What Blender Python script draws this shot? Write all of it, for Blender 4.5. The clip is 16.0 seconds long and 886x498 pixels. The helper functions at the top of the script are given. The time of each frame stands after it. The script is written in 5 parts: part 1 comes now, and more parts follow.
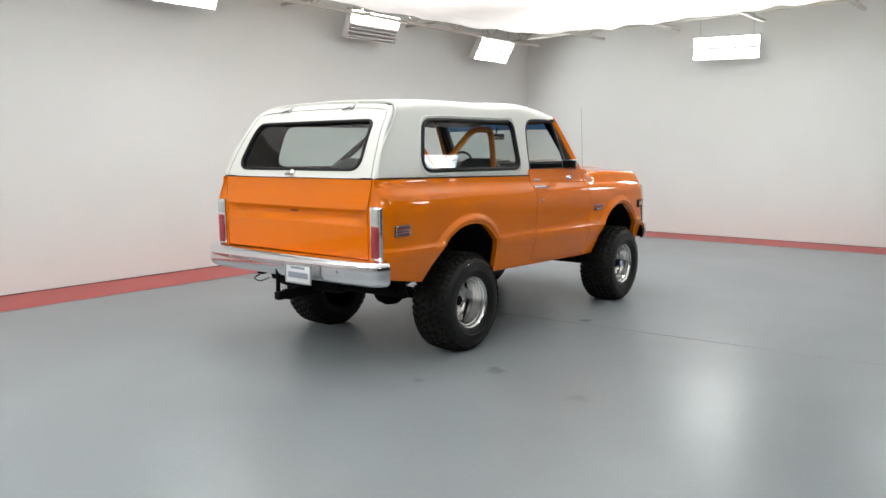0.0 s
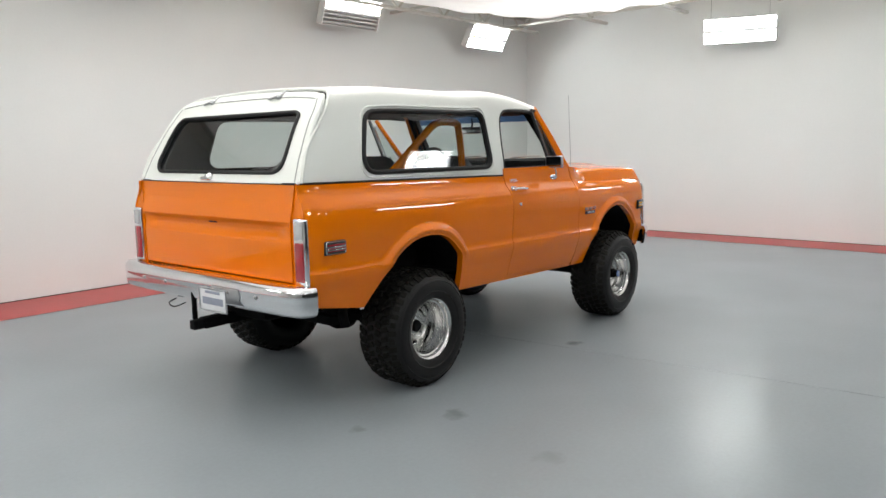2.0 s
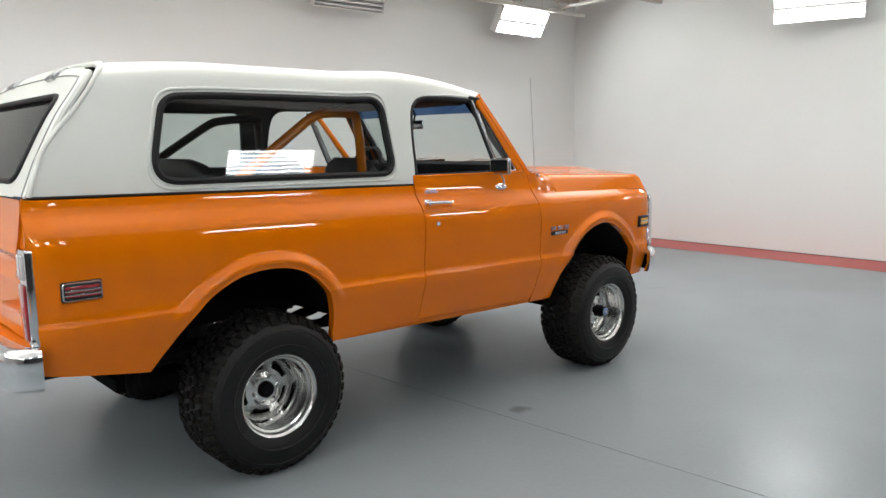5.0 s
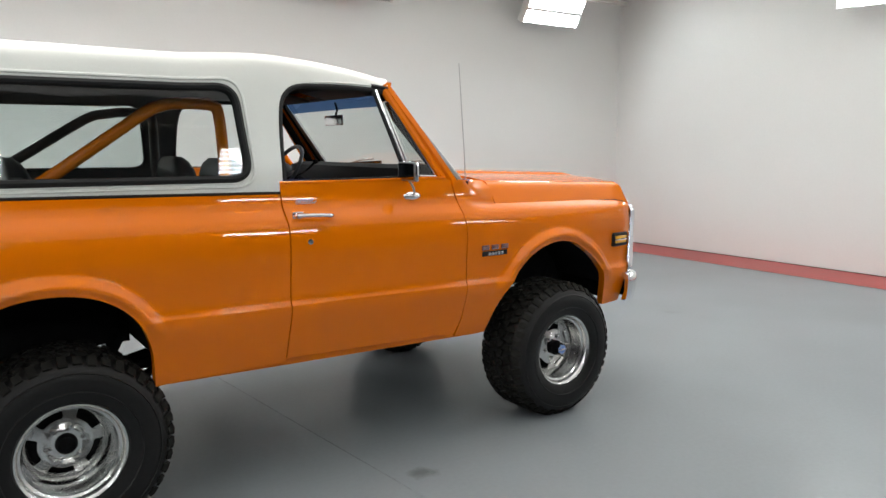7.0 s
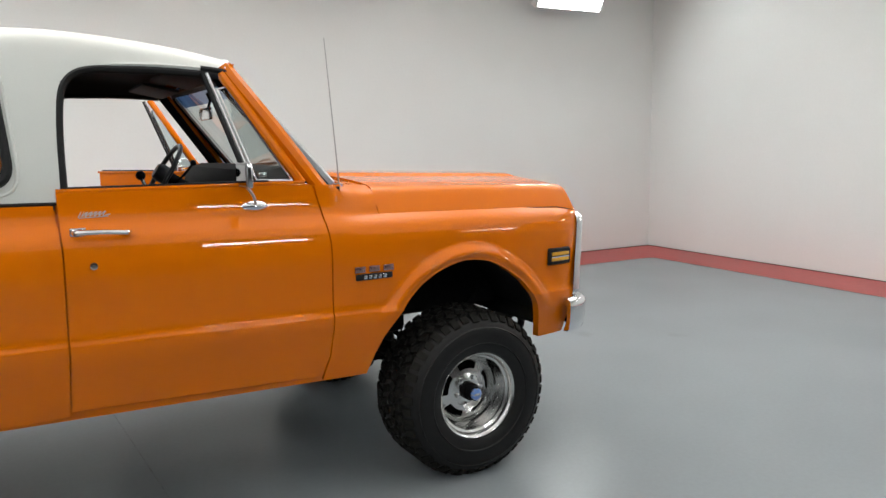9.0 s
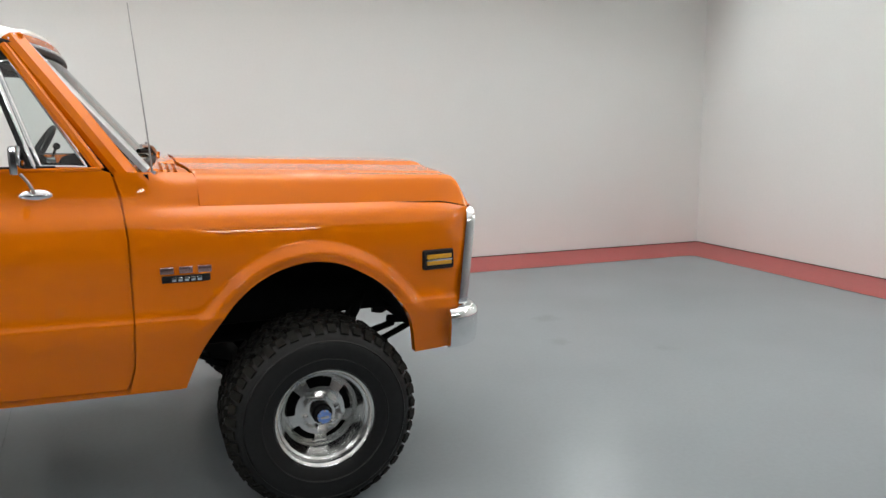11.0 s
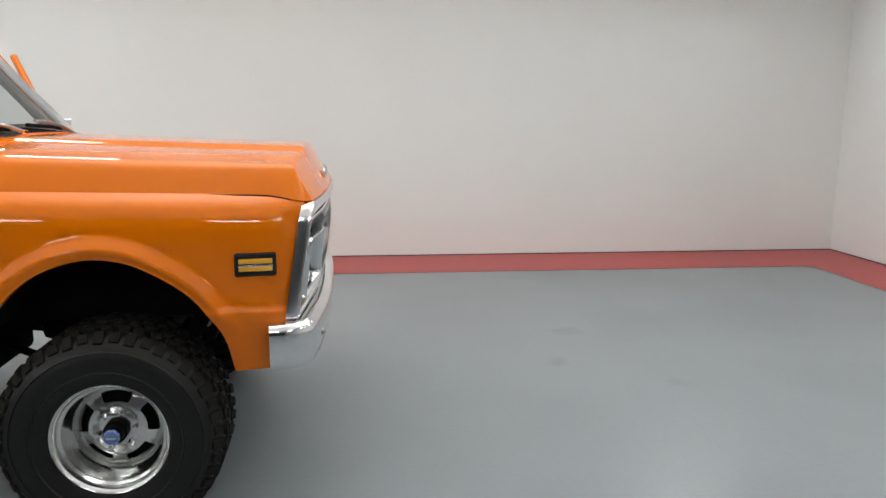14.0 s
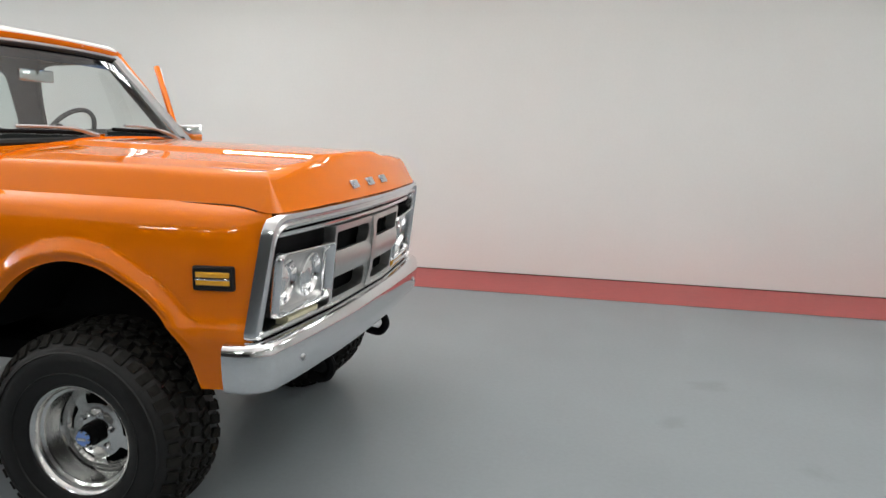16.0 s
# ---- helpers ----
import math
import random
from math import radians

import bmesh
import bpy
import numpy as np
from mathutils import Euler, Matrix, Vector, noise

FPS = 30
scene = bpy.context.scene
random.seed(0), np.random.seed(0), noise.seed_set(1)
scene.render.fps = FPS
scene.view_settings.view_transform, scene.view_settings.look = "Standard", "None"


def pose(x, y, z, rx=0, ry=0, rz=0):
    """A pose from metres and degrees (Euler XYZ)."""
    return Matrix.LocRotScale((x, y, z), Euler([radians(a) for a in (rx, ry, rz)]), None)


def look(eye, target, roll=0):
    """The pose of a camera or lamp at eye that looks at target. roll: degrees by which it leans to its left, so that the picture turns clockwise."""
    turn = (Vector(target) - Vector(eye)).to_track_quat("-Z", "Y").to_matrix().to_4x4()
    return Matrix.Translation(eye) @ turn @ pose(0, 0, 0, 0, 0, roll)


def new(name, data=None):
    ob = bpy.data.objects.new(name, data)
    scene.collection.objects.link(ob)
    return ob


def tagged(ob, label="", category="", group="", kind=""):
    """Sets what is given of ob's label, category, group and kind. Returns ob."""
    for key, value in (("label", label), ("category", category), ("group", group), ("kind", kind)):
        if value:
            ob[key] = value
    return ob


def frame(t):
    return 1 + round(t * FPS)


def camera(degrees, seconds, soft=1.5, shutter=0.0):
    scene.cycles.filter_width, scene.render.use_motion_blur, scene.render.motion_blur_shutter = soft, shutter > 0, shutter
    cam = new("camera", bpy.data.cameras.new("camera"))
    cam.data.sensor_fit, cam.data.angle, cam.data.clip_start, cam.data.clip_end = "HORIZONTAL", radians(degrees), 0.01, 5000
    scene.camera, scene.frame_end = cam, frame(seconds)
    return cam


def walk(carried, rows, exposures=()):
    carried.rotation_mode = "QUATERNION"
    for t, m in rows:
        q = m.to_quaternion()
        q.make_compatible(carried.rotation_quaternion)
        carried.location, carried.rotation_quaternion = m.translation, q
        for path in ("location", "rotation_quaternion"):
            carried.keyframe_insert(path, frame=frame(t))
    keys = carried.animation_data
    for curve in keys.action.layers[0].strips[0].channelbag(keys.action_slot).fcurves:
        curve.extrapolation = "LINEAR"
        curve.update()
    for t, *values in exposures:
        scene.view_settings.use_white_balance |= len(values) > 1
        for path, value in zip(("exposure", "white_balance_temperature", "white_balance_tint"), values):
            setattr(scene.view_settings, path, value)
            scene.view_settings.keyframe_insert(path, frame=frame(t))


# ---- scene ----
from mathutils import geometry

cam = camera(62.0, 16.0)
PATH = [
    (0, (-4.604, -4.583, 1.599), (-3.1, -3.292, 1.334), -0.4),
    (0.5, (-4.41, -4.401, 1.617), (-2.887, -3.134, 1.34), -0.6),
    (1, (-4.17, -4.345, 1.61), (-2.656, -3.069, 1.332), -1.0),
    (1.5, (-3.881, -4.322, 1.612), (-2.39, -3.019, 1.336), -1.1),
    (2, (-3.581, -4.26, 1.606), (-2.106, -2.939, 1.328), -1.1),
    (2.5, (-3.282, -4.219, 1.609), (-1.83, -2.873, 1.332), -1.1),
    (3, (-2.944, -4.291, 1.605), (-1.543, -2.89, 1.332), -1.1),
    (3.5, (-2.634, -4.257, 1.596), (-1.263, -2.827, 1.324), -1.1),
    (6, (-0.971, -4.095, 1.595), (0.224, -2.517, 1.307), -0.5),
    (6.5, (-0.631, -4.104, 1.598), (0.508, -2.486, 1.31), -0.4),
    (7, (-0.333, -4.056, 1.585), (0.773, -2.413, 1.306), -0.2),
    (7.5, (-0.024, -4.02, 1.573), (1.04, -2.347, 1.307), -0.3),
    (8, (0.322, -3.999, 1.569), (1.32, -2.286, 1.307), -0.3),
    (8.5, (0.631, -3.931, 1.562), (1.591, -2.195, 1.297), -0.8),
    (9, (0.913, -3.841, 1.559), (1.843, -2.092, 1.281), -0.9),
    (11.5, (2.379, -3.798, 1.53), (3.003, -1.924, 1.212), -0.5),
    (12, (2.613, -3.752, 1.526), (3.2, -1.867, 1.202), -0.4),
    (12.5, (2.833, -3.675, 1.517), (3.367, -1.775, 1.19), -0.1),
    (13, (3.134, -3.717, 1.507), (3.547, -1.788, 1.18), -0.4),
    (13.5, (3.374, -3.606, 1.515), (3.683, -1.661, 1.166), -0.1),
    (14, (3.593, -3.517, 1.525), (3.784, -1.558, 1.171), 0.2),
    (14.5, (3.839, -3.448, 1.516), (3.879, -1.477, 1.177), 0.5),
    (15, (4.103, -3.334, 1.495), (3.965, -1.365, 1.172), 0.8),
    (15.5, (4.349, -3.162, 1.498), (4.021, -1.215, 1.177), 0.9),
    (16, (4.568, -3.0, 1.509), (4.045, -1.098, 1.185), 0.8),
]
walk(cam, [(t, look(eye, target, roll)) for t, eye, target, roll in PATH], exposures=[(0.0, 0.22), (3.5, 0.24), (6.5, 0.25), (9.0, 0.18), (16.0, 0.09)])


# ---- world ----
world = bpy.data.worlds.new("world")
world.use_nodes = True
world.node_tree.nodes["Background"].inputs["Color"].default_value = (0.6, 0.65, 0.7, 1)
world.node_tree.nodes["Background"].inputs["Strength"].default_value = 0.02
scene.world = world
TUBE_STRENGTH = 24.0


# ---- materials ----
def material(name, color, rough=0.5, metal=0.0, coat=0.0, vary=0.0, grain=30.0, bump=0.0, bump_scale=200.0, blotch=0.0, rough_vary=0.0, coat_rough=0.03, spec=0.5):
    """Principled material with grain and blotches in object space."""
    m = bpy.data.materials.new(name)
    m.use_nodes = True
    nt = m.node_tree
    b = nt.nodes["Principled BSDF"]
    b.inputs["Base Color"].default_value = (*color, 1)
    b.inputs["Roughness"].default_value = rough
    b.inputs["Metallic"].default_value = metal
    b.inputs["Coat Weight"].default_value = coat
    b.inputs["Coat Roughness"].default_value = coat_rough
    b.inputs["Specular IOR Level"].default_value = spec
    geo = nt.nodes.new("ShaderNodeNewGeometry")
    pos = geo.outputs["Position"]
    if vary or blotch:
        n1 = nt.nodes.new("ShaderNodeTexNoise")
        n1.inputs["Scale"].default_value, n1.inputs["Detail"].default_value = grain, 6
        n2 = nt.nodes.new("ShaderNodeTexNoise")
        n2.inputs["Scale"].default_value, n2.inputs["Detail"].default_value = 0.7, 2
        for n in (n1, n2):
            nt.links.new(pos, n.inputs["Vector"])
        r1, r2 = nt.nodes.new("ShaderNodeMapRange"), nt.nodes.new("ShaderNodeMapRange")
        for r, n, amount in ((r1, n1, vary), (r2, n2, blotch)):
            r.inputs["From Min"].default_value, r.inputs["From Max"].default_value = 0.2, 0.8
            r.inputs["To Min"].default_value, r.inputs["To Max"].default_value = 1 - amount, 1 + amount
            nt.links.new(n.outputs["Fac"], r.inputs["Value"])
        mul = nt.nodes.new("ShaderNodeMath")
        mul.operation = "MULTIPLY"
        nt.links.new(r1.outputs["Result"], mul.inputs[0])
        nt.links.new(r2.outputs["Result"], mul.inputs[1])
        sc = nt.nodes.new("ShaderNodeVectorMath")
        sc.operation = "SCALE"
        sc.inputs[0].default_value = color
        nt.links.new(mul.outputs[0], sc.inputs["Scale"])
        nt.links.new(sc.outputs["Vector"], b.inputs["Base Color"])
        if rough_vary:
            rr = nt.nodes.new("ShaderNodeMapRange")
            rr.inputs["From Min"].default_value, rr.inputs["From Max"].default_value = 0.3, 0.7
            rr.inputs["To Min"].default_value, rr.inputs["To Max"].default_value = rough - rough_vary, rough + rough_vary
            nt.links.new(n2.outputs["Fac"], rr.inputs["Value"])
            nt.links.new(rr.outputs["Result"], b.inputs["Roughness"])
    if bump:
        nb = nt.nodes.new("ShaderNodeTexNoise")
        nb.inputs["Scale"].default_value, nb.inputs["Detail"].default_value = bump_scale, 4
        nt.links.new(pos, nb.inputs["Vector"])
        bp = nt.nodes.new("ShaderNodeBump")
        bp.inputs["Strength"].default_value, bp.inputs["Distance"].default_value = bump, 0.004
        nt.links.new(nb.outputs["Fac"], bp.inputs["Height"])
        nt.links.new(bp.outputs["Normal"], b.inputs["Normal"])
    return m


def glass(name, tint):
    m = bpy.data.materials.new(name)
    m.use_nodes = True
    nt = m.node_tree
    nt.nodes.clear()
    out, mix = nt.nodes.new("ShaderNodeOutputMaterial"), nt.nodes.new("ShaderNodeMixShader")
    clear, gloss, facing = nt.nodes.new("ShaderNodeBsdfTransparent"), nt.nodes.new("ShaderNodeBsdfGlossy"), nt.nodes.new("ShaderNodeLayerWeight")
    clear.inputs["Color"].default_value = (*tint, 1)
    gloss.inputs["Roughness"].default_value = 0.0
    facing.inputs["Blend"].default_value = 0.5
    power, scale = nt.nodes.new("ShaderNodeMath"), nt.nodes.new("ShaderNodeMath")
    power.operation, scale.operation = "POWER", "MULTIPLY_ADD"
    power.inputs[1].default_value = 5.0
    scale.inputs[1].default_value, scale.inputs[2].default_value = 0.9, 0.065
    nt.links.new(facing.outputs["Facing"], power.inputs[0])
    nt.links.new(power.outputs[0], scale.inputs[0])
    nt.links.new(scale.outputs[0], mix.inputs[0])
    nt.links.new(clear.outputs[0], mix.inputs[1])
    nt.links.new(gloss.outputs[0], mix.inputs[2])
    nt.links.new(mix.outputs[0], out.inputs["Surface"])
    return m


def glow(name, color, strength):
    m = bpy.data.materials.new(name)
    m.use_nodes = True
    b = m.node_tree.nodes["Principled BSDF"]
    b.inputs["Base Color"].default_value = (0.8, 0.8, 0.8, 1)
    b.inputs["Emission Color"].default_value = (*color, 1)
    b.inputs["Emission Strength"].default_value = strength
    return m


PAINT = material("orange_paint", (0.70, 0.162, 0.0006), 0.4, 0.0, 1.0, 0.05, 900, 0.0, blotch=0.02, coat_rough=0.015, spec=0.0)
PAINT.node_tree.nodes["Principled BSDF"].inputs["Coat IOR"].default_value = 1.42
WHITE = material("white_gelcoat", (0.68, 0.70, 0.66), 0.42, coat=0.35, vary=0.03, grain=300, bump=0.12, bump_scale=500, coat_rough=0.15)
CHROME = material("chrome", (0.78, 0.79, 0.8), 0.09, 1.0, vary=0.04, grain=60)
ALLOY = material("polished_alloy", (0.66, 0.66, 0.65), 0.2, 1.0, vary=0.1, grain=90, bump=0.05, bump_scale=300)
SATIN = material("satin_alloy", (0.62, 0.62, 0.61), 0.3, 1.0, vary=0.06, grain=80)
BRIGHTWORK = material("soft_chrome", (0.74, 0.75, 0.76), 0.19, 1.0, vary=0.05, grain=60)
TRIM_METAL = material("bright_trim", (0.40, 0.41, 0.41), 0.42, 1.0, vary=0.06, grain=50)
STEEL = material("satin_trim", (0.42, 0.43, 0.44), 0.32, 0.9, vary=0.05)
RUBBER = material("tyre_rubber", (0.006, 0.006, 0.006), 0.45, vary=0.35, grain=60, bump=0.08, bump_scale=350, blotch=0.2, spec=0.3)
TREAD = material("dusty_tread", (0.013, 0.0125, 0.011), 0.85, vary=0.4, grain=45, bump=0.5, bump_scale=300, blotch=0.2, spec=0.15)
SEAM = material("grey_seam", (0.3, 0.31, 0.3), 0.6, vary=0.1)
SEAL = material("rubber_seal", (0.010, 0.0105, 0.011), 0.55, vary=0.15, spec=0.25)
DASH = material("dash_black", (0.009, 0.009, 0.010), 0.75, vary=0.2, bump=0.2, spec=0.12)
MIRROR = material("mirror_silver", (0.34, 0.35, 0.36), 0.03, 1.0, vary=0.03)
BLACK = material("chassis_black", (0.005, 0.005, 0.0055), 0.7, vary=0.4, grain=25, bump=0.2, bump_scale=150, spec=0.06)
TRIM = material("interior_charcoal", (0.028, 0.029, 0.031), 0.65, vary=0.15, grain=80, bump=0.2)
LINER = material("headliner_charcoal", (0.026, 0.027, 0.029), 0.8, vary=0.1, grain=60, bump=0.2, bump_scale=300)
VINYL = material("black_vinyl", (0.016, 0.016, 0.018), 0.42, vary=0.2, bump=0.15, bump_scale=250)
RED_LENS = material("red_lens", (0.28, 0.012, 0.02), 0.18, coat=1.0, vary=0.1, grain=200)
CLEAR_LENS = material("clear_lens", (0.42, 0.43, 0.43), 0.15, coat=1.0, vary=0.1, grain=150)
HEADLAMP = material("headlamp_glass", (0.72, 0.73, 0.74), 0.12, 0.8, coat=1.0, vary=0.15, grain=45, bump=0.5, bump_scale=70)
AMBER_LENS = material("amber_lens", (0.72, 0.36, 0.02), 0.18, coat=1.0, vary=0.1, grain=200)
BLUE = material("blue_cap", (0.1, 0.2, 0.5), 0.3, coat=0.5, vary=0.2, grain=200)
PLATE = material("plate_white", (0.72, 0.73, 0.74), 0.3, coat=0.5, vary=0.05)
GLASS = glass("tinted_glass", (0.74, 0.80, 0.79))
DARK_BAR = material("dark_bar_brown", (0.03, 0.017, 0.015), 0.55, vary=0.1)
BAND = glass("blue_tint_band", (0.055, 0.12, 0.26))
# unseen south wall, darkened to keep pale reflections off the body side
FAR_WALL = material("unseen_dark_wall", (0.11, 0.11, 0.112), 0.7, vary=0.05, grain=20, blotch=0.05)
WALL = material("wall_paint", (0.82, 0.84, 0.83), 0.45, vary=0.015, grain=40, bump=0.08, bump_scale=90, blotch=0.02)
FLOOR = material("floor_epoxy", (0.232, 0.256, 0.274), 0.27, vary=0.03, grain=40, bump=0.05, bump_scale=9, blotch=0.07, spec=0.11)


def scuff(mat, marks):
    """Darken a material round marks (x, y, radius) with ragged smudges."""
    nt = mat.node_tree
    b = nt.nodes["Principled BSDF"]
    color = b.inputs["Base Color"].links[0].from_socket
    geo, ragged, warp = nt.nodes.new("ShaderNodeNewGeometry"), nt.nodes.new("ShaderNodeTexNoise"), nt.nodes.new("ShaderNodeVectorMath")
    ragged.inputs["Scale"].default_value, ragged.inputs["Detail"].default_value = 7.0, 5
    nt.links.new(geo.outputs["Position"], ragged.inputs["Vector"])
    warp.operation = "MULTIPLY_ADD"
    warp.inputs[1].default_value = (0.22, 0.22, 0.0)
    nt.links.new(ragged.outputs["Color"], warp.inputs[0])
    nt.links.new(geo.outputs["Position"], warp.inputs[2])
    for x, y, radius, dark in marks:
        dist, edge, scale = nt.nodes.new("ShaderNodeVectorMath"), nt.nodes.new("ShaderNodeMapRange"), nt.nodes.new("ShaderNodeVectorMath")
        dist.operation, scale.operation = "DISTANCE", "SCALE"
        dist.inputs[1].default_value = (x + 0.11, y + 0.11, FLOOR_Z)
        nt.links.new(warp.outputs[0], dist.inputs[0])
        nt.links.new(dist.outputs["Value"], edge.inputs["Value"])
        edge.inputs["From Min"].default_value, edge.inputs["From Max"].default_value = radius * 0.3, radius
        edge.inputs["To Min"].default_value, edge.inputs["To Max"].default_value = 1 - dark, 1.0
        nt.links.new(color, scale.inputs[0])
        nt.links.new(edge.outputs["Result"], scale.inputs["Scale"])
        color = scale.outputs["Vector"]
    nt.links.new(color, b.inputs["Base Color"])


FLOOR_Z = -0.022
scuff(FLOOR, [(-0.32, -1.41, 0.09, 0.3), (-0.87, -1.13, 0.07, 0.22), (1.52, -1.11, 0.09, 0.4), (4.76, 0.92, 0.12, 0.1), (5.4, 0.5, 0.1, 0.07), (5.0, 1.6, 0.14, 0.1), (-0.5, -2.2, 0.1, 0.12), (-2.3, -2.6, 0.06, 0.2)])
RED = material("red_floor_paint", (0.40, 0.045, 0.045), 0.4, vary=0.08, grain=12, bump=0.05, blotch=0.08)
CUT = material("saw_cut_fill", (0.216, 0.238, 0.255), 0.27, vary=0.2, grain=20, spec=0.11)
GAP = material("dark_joint", (0.05, 0.045, 0.04), 0.8, vary=0.2)
CEIL = material("ceiling_deck", (0.66, 0.65, 0.6), 0.8, vary=0.05, grain=12, blotch=0.05)
JOIST = material("joist_paint", (0.6, 0.59, 0.55), 0.55, vary=0.1, grain=20)
CLOTH = material("glowing_cloth", (0.72, 0.70, 0.67), 0.9, vary=0.02, bump=0.15, bump_scale=30)
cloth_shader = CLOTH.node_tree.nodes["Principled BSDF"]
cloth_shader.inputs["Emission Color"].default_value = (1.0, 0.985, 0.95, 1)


def glow_patches(mat, rows, pitch, x0, base, peak, reach):
    """Emission in place of lamps above the cloth: bright patches in rows along x."""
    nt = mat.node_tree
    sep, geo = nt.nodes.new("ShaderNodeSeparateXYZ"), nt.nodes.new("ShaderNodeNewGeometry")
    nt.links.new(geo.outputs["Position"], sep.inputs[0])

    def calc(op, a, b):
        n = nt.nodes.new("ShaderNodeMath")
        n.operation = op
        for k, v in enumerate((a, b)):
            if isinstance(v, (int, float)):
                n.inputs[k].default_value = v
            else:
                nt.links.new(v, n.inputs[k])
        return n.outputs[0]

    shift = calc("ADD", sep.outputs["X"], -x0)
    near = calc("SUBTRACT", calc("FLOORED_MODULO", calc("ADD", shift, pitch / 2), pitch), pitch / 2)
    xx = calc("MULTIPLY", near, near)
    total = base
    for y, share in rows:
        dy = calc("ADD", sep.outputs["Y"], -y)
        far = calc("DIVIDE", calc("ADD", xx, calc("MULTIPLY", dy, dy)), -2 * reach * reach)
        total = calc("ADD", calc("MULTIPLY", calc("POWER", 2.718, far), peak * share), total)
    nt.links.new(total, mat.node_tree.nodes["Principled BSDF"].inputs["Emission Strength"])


# the cloth itself emits; no lamps hang over it
glow_patches(CLOTH, ((2.3, 0.12), (-0.1, 1.1), (-3.2, 0.1)), 3.0, 5.7, 0.33, 3.0, 0.9)
ENAMEL = material("white_enamel", (0.75, 0.75, 0.74), 0.35, coat=0.3, vary=0.03)
LOUVRE = material("grey_reflector", (0.3, 0.3, 0.31), 0.35, 0.3, vary=0.1)
LIT = glow("lit_tube", (0.955, 1.0, 1.005), TUBE_STRENGTH)
# same tubes at lower strength, dimmed to balance light and glare
DIMMED = glow("dimmed_lit_tube", (0.96, 1.0, 0.985), TUBE_STRENGTH * 0.55)
UNLIT = material("unlit_tube", (0.6, 0.6, 0.6), 0.25, vary=0.05)


# ---- mesh tools ----
def part(name, bm, mat, parent=None, label="", flat=False, thick=0.0, recalc=False):
    """Link a bmesh as one mesh object under a thing or a part. Sheets made by panel() keep their true surface normals and get a turned-in edge."""
    if recalc:
        bmesh.ops.recalc_face_normals(bm, faces=bm.faces)
    layer = bm.verts.layers.float_vector.get("true_normal")
    if layer and thick:
        rim, twin = [e for e in bm.edges if e.is_boundary], {}
        tag = bm.faces.layers.int.new("rim")
        for e in rim:
            for v in e.verts:
                if v not in twin:
                    twin[v] = bm.verts.new(v.co - v[layer] * thick)
        for e in rim:
            e.smooth = False
            p, q = e.verts
            f = bm.faces.new((p, q, twin[q], twin[p]))
            f[tag] = 1
    corners = None
    if layer:
        tag = bm.faces.layers.int.get("rim")
        bm.normal_update()
        corners = []
        for f in bm.faces:
            if tag and f[tag]:
                corners += [(0.0, 0.0, 0.0)] * len(f.verts)
            else:
                corners += [tuple(v[layer] if v[layer].dot(f.normal) > 0 else -v[layer]) for v in f.verts]
    me = bpy.data.meshes.new(name)
    bm.to_mesh(me)
    bm.free()
    me.materials.append(mat)
    if not flat:
        me.shade_smooth()
        if corners:
            me.normals_split_custom_set(corners)
        else:
            me.set_sharp_from_angle(angle=radians(38))
    ob = new(name, me)
    ob.parent = parent
    if thick and not layer:
        mod = ob.modifiers.new("thickness", "SOLIDIFY")
        mod.thickness, mod.offset = thick, -1
    if label:
        tagged(ob, label=label)
    return ob


def thing(name, label, category, place=None, group="", kind=""):
    ob = new(name)
    ob.matrix_world = place or Matrix()
    return tagged(ob, label, category, group, kind)


def add_box(bm, x0, x1, y0, y1, z0, z1, bevel=0.0, m=None):
    g = bmesh.ops.create_cube(bm, size=1)
    vs = g["verts"]
    for v in vs:
        v.co = Vector((x0 + (v.co.x + 0.5) * (x1 - x0), y0 + (v.co.y + 0.5) * (y1 - y0), z0 + (v.co.z + 0.5) * (z1 - z0)))
    if m:
        bmesh.ops.transform(bm, matrix=m, verts=vs)
    if bevel:
        edges = list({e for v in vs for e in v.link_edges})
        bmesh.ops.bevel(bm, geom=edges, offset=bevel, segments=2, affect="EDGES", profile=0.5)
    return bm


def box(x0, x1, y0, y1, z0, z1, bevel=0.0, m=None):
    return add_box(bmesh.new(), x0, x1, y0, y1, z0, z1, bevel, m)


def add_rings(bm, rings, closed=True, caps=True, loop=False):
    """Skin rows of points."""
    vs = [[bm.verts.new(p) for p in r] for r in rings]
    n = len(vs[0])
    pairs = list(zip(vs, vs[1:])) + ([(vs[-1], vs[0])] if loop else [])
    for a, b in pairs:
        for i in range(n if closed else n - 1):
            j = (i + 1) % n
            try:
                bm.faces.new((a[i], a[j], b[j], b[i]))
            except ValueError:
                pass
    if caps and closed and not loop:
        bm.faces.new(list(reversed(vs[0])))
        bm.faces.new(vs[-1])
    return bm


def add_tube(bm, pts, r, seg=10, closed=False, flat=1.0):
    """A round bar along points; flat squashes it along its second axis."""
    pts = [Vector(p) for p in pts]
    n = len(pts)
    rings, up = [], None
    for i, p in enumerate(pts):
        a = pts[i - 1] if (i or closed) else p
        b = pts[(i + 1) % n] if (i < n - 1 or closed) else p
        d = (b - a).normalized()
        if up is None:
            up = Vector((0, 0, 1)) if abs(d.z) < 0.9 else Vector((0, 1, 0))
        side = d.cross(up)
        side = side.normalized() if side.length > 1e-6 else Vector((1, 0, 0))
        up2 = side.cross(d).normalized()
        up = up2
        rr = r[i] if isinstance(r, (list, tuple)) else r
        rings.append([p + side * rr * math.cos(k * math.tau / seg) + up2 * rr * flat * math.sin(k * math.tau / seg) for k in range(seg)])
    return add_rings(bm, rings, loop=closed)


